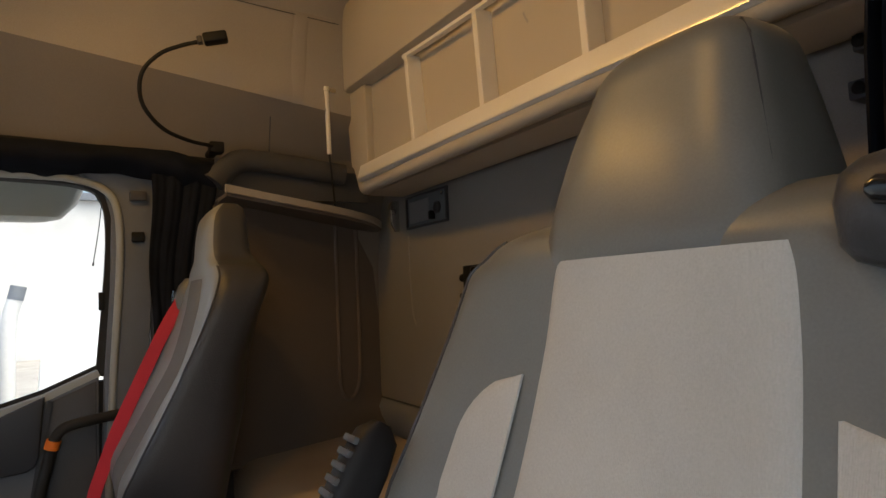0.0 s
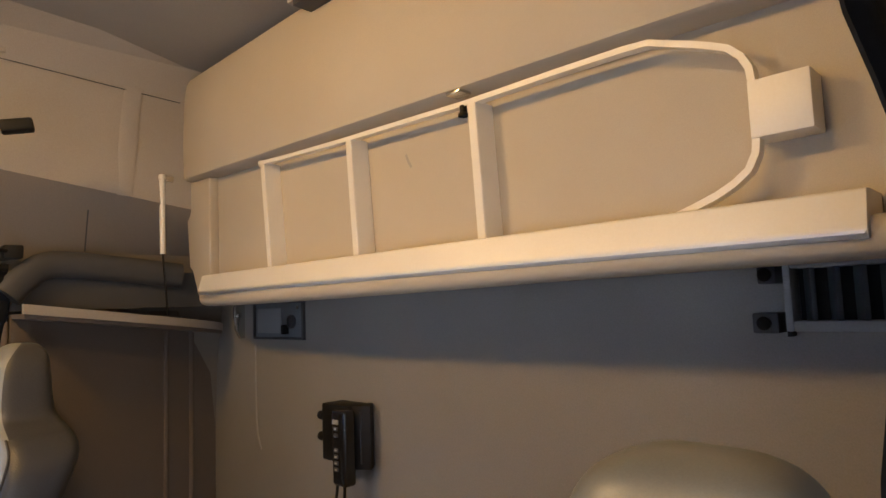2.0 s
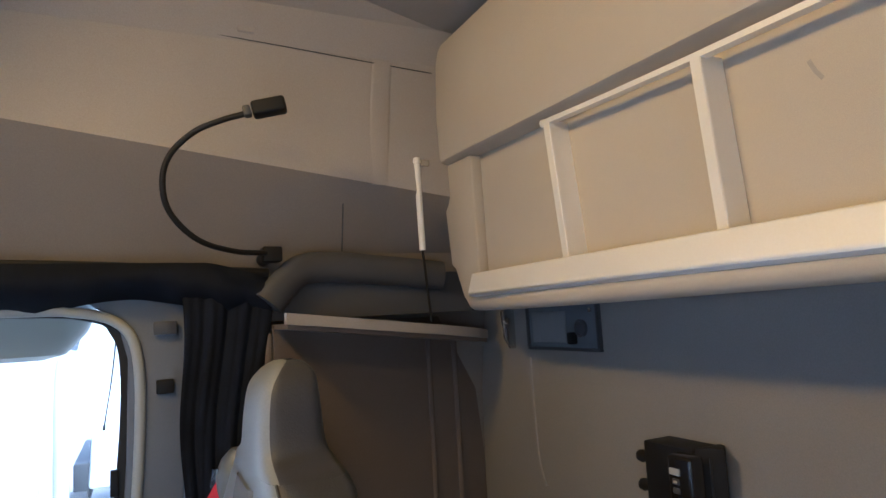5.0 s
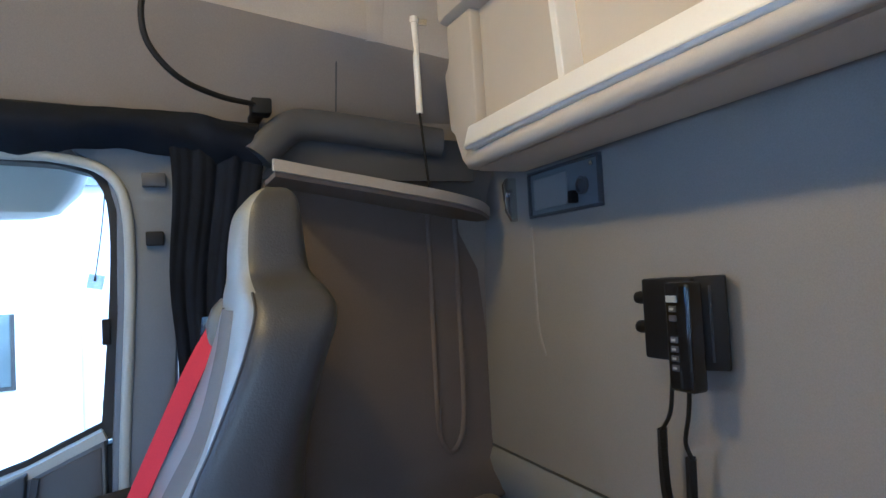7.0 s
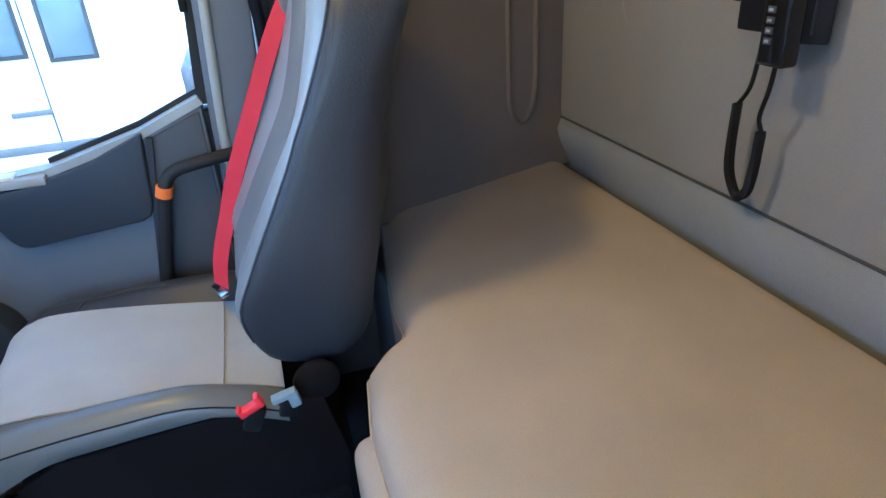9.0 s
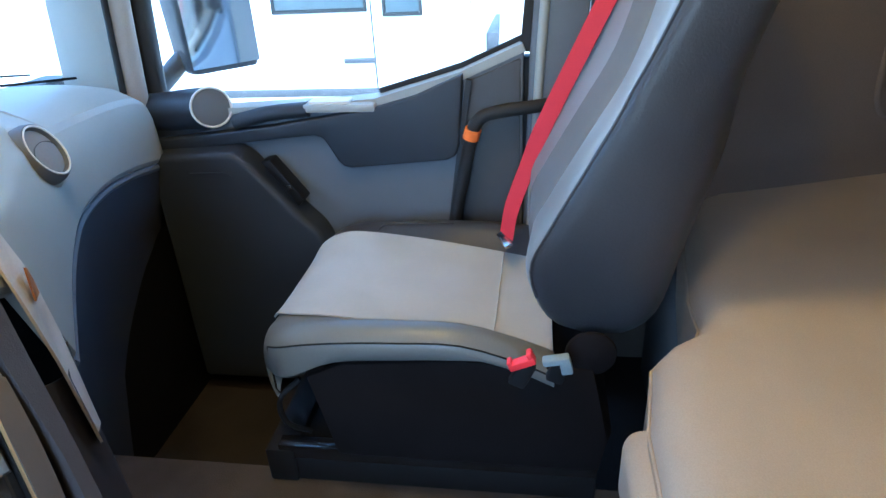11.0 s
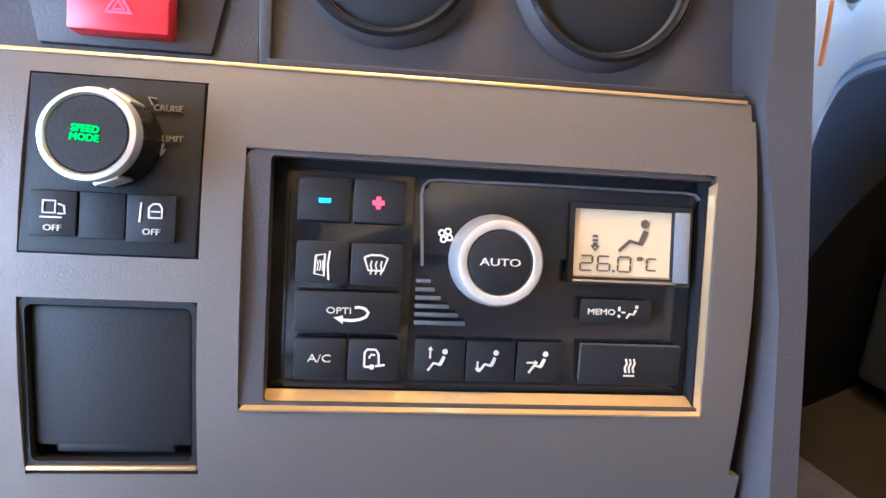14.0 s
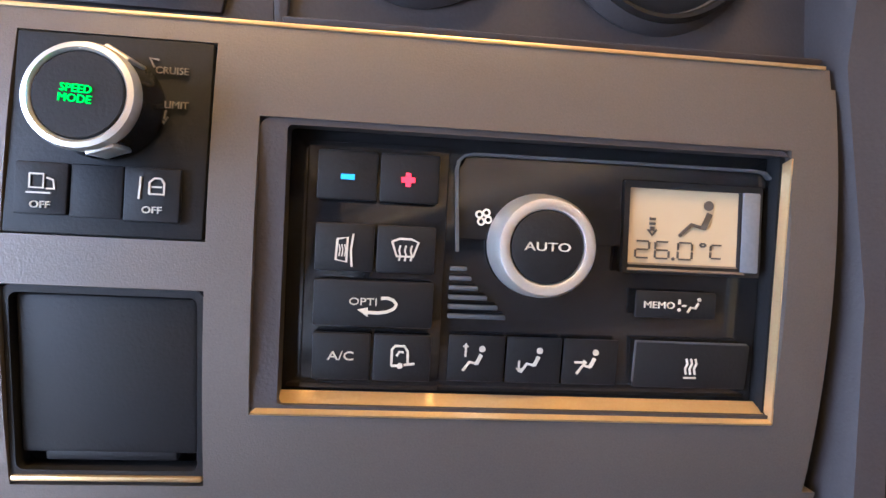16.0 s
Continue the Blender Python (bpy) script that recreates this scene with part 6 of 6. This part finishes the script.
part("armrest_pad", moved(loft([(0.0, -0.018, 0.018, 0.015, 0), (0.02, -0.024, 0.024, 0.019, 0), (0.16, -0.024, 0.024, 0.019, 0), (0.19, -0.020, 0.020, 0.017, 0), (0.203, -0.008, 0.008, 0.008, 0)], p=0.6), pose(0.357, -0.80, 0.55, -30, 0, 0)), M_BLACK, ar)
for k in range(6):
    part("armrest_rib", moved(box(-0.013, 0.013, -0.0262, -0.020, 0.11 + 0.013 * k, 0.117 + 0.013 * k, 0.0015), pose(0.357, -0.80, 0.55, -30, 0, 0)), M_DARK, ar)
part("armrest_hinge", lathe([(0.03, 0), (0.03, 0.03), (0.02, 0.035), (0, 0.035)], pose(0.345, -0.80, 0.56, 0, 90)), M_GREY, ar, "grey hinge cap")

# ---- outside ----
GZ = -1.45
FZ = -0.30  # the yard climbs gently to this level ahead of the cab
bm = prism([(400, GZ), (-4, GZ), (-8, GZ + 0.25), (-12, GZ + 0.62), (-16, FZ - 0.08), (-18, FZ), (-400, FZ), (-400, GZ - 0.6), (400, GZ - 0.6)], "x", -400, 400)
fixed("ground", bm, M_PAVE, "pale paved yard climbing gently ahead of the cab", "ground", smooth=False)


def wheel(parent, x, y, r, along="x", base=GZ):
    m = pose(x, y, base + r, 0, 90) if along == "y" else pose(x, y, base + r, 90)
    t = part("wheel", lathe([(r * 0.6, -0.14), (r * 0.96, -0.14), (r, -0.10), (r, 0.10), (r * 0.96, 0.14), (r * 0.6, 0.14)], m, 28), M_RUBBER, parent, "black tyre")
    part("rim", lathe([(r * 0.6, 0.13), (r * 0.52, 0.06), (r * 0.25, 0.10), (0, 0.11)], m, 20), M_RIM, t, "grey steel rim")
    part("rim", lathe([(r * 0.6, -0.13), (r * 0.52, -0.06), (r * 0.25, -0.10), (0, -0.11)], m, 20), M_RIM, t, "grey steel rim")


# blue lorry beyond the windscreen
bt = empty("blue_truck", (-6.0, -20.2, FZ), "blue lorry parked across the yard", "truck")
part("body", box(-10.6, 3.5, -21.4, -19.0, FZ + 0.62, FZ + 3.6, 0.08), M_TRUCKBLUE, bt)
part("chassis", box(-10.4, 3.2, -20.9, -19.5, FZ + 0.45, FZ + 0.62, 0.03), M_DARK, bt)
part("skirt", box(-8.5, -5.5, -19.1, -18.96, FZ + 0.36, FZ + 0.70, 0.02), M_TRUCKBLUE, bt)
part("tail_skirt", box(-10.55, -9.95, -19.1, -18.96, FZ + 0.45, FZ + 0.70, 0.02), M_TRUCKBLUE, bt)
part("band", box(-10.6, 3.5, -19.03, -18.985, FZ + 1.75, FZ + 1.87, 0.01), M_TRUCKWHITE, bt, "white stripe")
for i in range(3):
    part("step", box(-7.0, -6.35, -18.98, -18.7, FZ + 0.30 + 0.25 * i, FZ + 0.34 + 0.25 * i), M_ALUP, bt, "pale step")
for x in (-9.3, -4.7, 1.5):
    wheel(bt, x, -19.1, 0.5, "x", FZ)
# white van beside the passenger door
wv = empty("white_van", (-7.1, -4.4, GZ), "white van parked alongside with dark side windows", "van")
part("body", prism([(-7.6, GZ + 0.45), (-1.85, GZ + 0.45), (-1.85, GZ + 2.35), (-2.1, GZ + 2.6), (-5.6, GZ + 2.6), (-6.5, GZ + 1.6), (-7.5, GZ + 1.35)], "x", -8.2, -6.0, 0.08), M_TRUCKWHITE, wv)
for y0, y1, z0, z1 in ((-3.43, -2.53, 0.24, 0.92), (-2.32, -1.99, 0.19, 0.80)):
    wd = part("window", box(-6.03, -5.985, y0, y1, z0, z1, 0.012), M_VGLASS, wv, "dark side window")
    part("window_seal", join(box(-6.02, -5.98, y0 - 0.03, y1 + 0.03, z0 - 0.03, z0), box(-6.02, -5.98, y0 - 0.03, y0, z0, z1), box(-6.02, -5.98, y1, y1 + 0.03, z0, z1)), M_RUBBER, wd)
part("door_handle", box(-5.99, -5.96, -2.78, -2.45, -0.27, -0.22, 0.01), M_DARK, wv)
part("door_gap", box(-6.0, -5.985, -2.47, -2.455, GZ + 0.6, 1.0), M_DARK, wv)
part("rubbing_strip", box(-6.0, -5.975, -6.2, -2.0, GZ + 0.85, GZ + 0.93, 0.01), M_DARK, wv)
for y in (-6.2, -2.7):
    wheel(wv, -6.2, y, 0.36, "y")
# pale lorry seen behind the pillar, with its exhaust stack
pt2 = empty("pale_truck", (-10.3, 1.0, GZ), "pale lorry with an upright exhaust pipe", "truck")
part("cab", prism([(-1.45, GZ + 0.6), (2.6, GZ + 0.6), (2.6, GZ + 3.2), (0.1, GZ + 3.2), (-0.35, GZ + 2.7), (-1.0, GZ + 2.08), (-1.38, GZ + 1.62)], "x", -11.6, -9.3, 0.06), M_TRUCKWHITE, pt2)
part("load_bed", box(-11.5, -9.4, 2.7, 8.0, GZ + 0.9, GZ + 2.4, 0.05), M_FACADE, pt2)
part("side_window", box(-9.33, -9.27, 0.4, 1.6, GZ + 2.1, GZ + 2.9, 0.02), M_VGLASS, pt2, "dark side window")
part("bumper", box(-11.5, -9.35, -1.62, -1.42, GZ + 0.45, GZ + 0.95, 0.03), M_DARK, pt2)
part("exhaust_pipe", tube(spline([(-9.0, -1.72, GZ + 0.5), (-9.0, -1.72, GZ + 1.7), (-9.0, -1.70, GZ + 2.2), (-9.0, -1.64, GZ + 2.45)], 5), 0.09, 14), M_FACADE, pt2, "pale exhaust pipe")
part("exhaust_mouth", tube([(-9.0, -1.64, GZ + 2.44), (-9.0, -1.60, GZ + 2.62)], 0.095, 14), M_GREY, pt2, "blue grey pipe mouth")
part("pipe_bracket", box(-9.4, -8.95, -1.78, -1.45, GZ + 0.5, GZ + 0.6, 0.01), M_DARK, pt2)
for y in (-0.4, 6.5):
    wheel(pt2, -9.5, y, 0.5, "y")
# halls round the yard
for x0, x1, y0, y1, h in ((-60, -8, -46, -40, 7.0), (-2, 40, -52, -45, 8.0), (-40, -34, -36, 30, 7.5)):
    hl = empty("hall", ((x0 + x1) / 2, (y0 + y1) / 2, GZ), "pale sheet clad hall at the edge of the yard", "building", "halls round the yard")
    hb = FZ if y1 < -20 else GZ
    part("wall", box(x0, x1, y0, y1, hb, GZ + h), M_FACADE, hl, "", False)
    part("roof", box(x0 - 0.3, x1 + 0.3, y0 - 0.3, y1 + 0.3, GZ + h, GZ + h + 0.35), M_GREY, hl, "", False)
    if x1 - x0 > y1 - y0:
        for i in range(6):
            xx = x0 + (x1 - x0) * (i + 0.5) / 6
            part("door", box(xx - 1.8, xx + 1.8, y1, y1 + 0.06, hb, hb + 4.2), M_SILVER, hl, "grey roller door", False)

# mirrors outside the passenger door
mr = empty("side_mirror", (-1.3, -1.75, 0.6), "grey framed exterior mirror on the passenger side", "mirror")
MM = look((-1.345, -1.70, 0.79), (-0.62, -0.84, 0.80)) @ pose(0, 0, 0, 0, 180, 0)
part("mirror_housing", moved(loft([(-0.205, -0.02, 0.05, 0.088, 0), (-0.19, -0.022, 0.085, 0.1, 0), (0.0, -0.022, 0.10, 0.105, 0), (0.19, -0.022, 0.085, 0.1, 0), (0.205, -0.02, 0.05, 0.088, 0)], p=0.3), MM @ pose(0, 0, 0, -90, 0, 0)), M_DARK, mr)
part("mirror_face", moved(box(-0.093, 0.093, -0.192, 0.192, 0.0205, 0.0235, 0.0), MM), M_MIRROR, mr, "mirror glass")
part("mirror_arm", tube([(-1.14, -1.86, 0.50), (-1.24, -1.84, 0.56), (-1.35, -1.76, 0.66)], 0.025, 10), M_DARK, mr)
km = empty("kerb_mirror", (-1.3, -1.25, 1.15), "grey kerb mirror above the passenger window", "mirror")
part("mirror_housing", loft([(1.105, -1.25, -1.03, 0.03, -1.24), (1.115, -1.30, -0.99, 0.05, -1.24), (1.16, -1.33, -0.95, 0.07, -1.25), (1.21, -1.33, -0.93, 0.075, -1.25), (1.24, -1.31, -0.95, 0.07, -1.25)], p=0.6), M_SILVER, km)
part("mirror_arm", tube([(-1.25, -1.15, 1.22), (-1.2, -1.15, 1.36), (-1.0, -1.15, 1.40)], 0.02, 8), M_DARK, km)
# wipers at the foot of the windscreen
wp = empty("wiper", (-0.4, -1.99, 0.68), "black windscreen wiper at rest", "wiper", "windscreen wipers")
part("wiper_arm", tube(spline([(0.0, -2.09, 0.665), (-0.20, -2.09, 0.680), (-0.364, -2.08, 0.690), (-0.458, -2.07, 0.695), (-0.564, -2.07, 0.708)], 5), 0.0045, 8, 0.6), M_BLACK, wp)
part("wiper_blade", bar([(-0.30, -2.07, 0.668), (-0.356, -2.07, 0.668), (-0.552, -2.07, 0.673), (-0.732, -2.065, 0.675), (-0.904, -2.05, 0.661), (-1.05, -2.03, 0.637)], 0.0045, 0.004, (0, 0, 1)), M_BLACK, wp)
part("wiper_bridge", bar([(-0.36, -2.07, 0.678), (-0.468, -2.07, 0.690), (-0.56, -2.07, 0.697), (-0.619, -2.07, 0.694), (-0.700, -2.068, 0.679)], 0.004, 0.004, (0, 0, 1)), M_BLACK, wp)
wp2 = empty("wiper", (0.5, -2.0, 0.66), "black windscreen wiper at rest", "wiper", "windscreen wipers")
part("wiper_blade", bar([(0.62, -2.05, 0.69), (0.3, -2.07, 0.70), (0.1, -2.075, 0.70), (-0.1, -2.075, 0.69)], 0.007, 0.006, (0, 0, 1)), M_BLACK, wp2)
# housing that stands behind the dash rim on the driver side
hz = empty("display_housing", (0.1, -1.90, 0.69), "dark grey tapered housing standing on the dash rim", "housing")
part("housing_body", prism([(0.036, 0.694), (0.120, 0.694), (0.108, 0.86), (0.066, 0.86)], "y", -1.925, -1.895, 0.004), M_GREY, hz)
part("housing_side", prism([(0.121, 0.694), (0.143, 0.694), (0.136, 0.86), (0.109, 0.86)], "y", -1.925, -1.90, 0.003), M_SILVER, hz, "pale grey side face")
part("housing_post", box(0.144, 0.166, -1.92, -1.895, 0.694, 0.85, 0.004), M_BLACK, hz, "black post")
part("housing_knob", lathe([(0.004, 0), (0.006, 0.006), (0.004, 0.014), (0, 0.014)], pose(0.034, -1.905, 0.705, 0, -90)), M_BLACK, hz, "small black knob")
# thin wire hanging before the passenger window
wr = empty("aerial_wire", (-1.075, -0.90, 1.19), "thin dark wire hanging before the passenger window", "wire")
part("wire", tube(spline([(-1.084, -0.885, 1.20), (-1.084, -0.896, 1.08), (-1.084, -0.911, 0.972)], 5), 0.0013, 6), M_BLACK, wr)
part("wire_end", tube([(-1.084, -0.911, 0.974), (-1.084, -0.912, 0.964)], 0.0025, 6), M_BLACK, wr)
# what carries the cab
fixed("cab_underbody", prism([(-2.0, -0.29), (0.05, -0.29), (0.05, GZ + 0.55), (-0.3, GZ), (-1.6, GZ), (-2.0, GZ + 0.45)], "x", -1.10, 1.02, 0.02), M_DARK, "dark chassis and axle under the cab", "chassis")
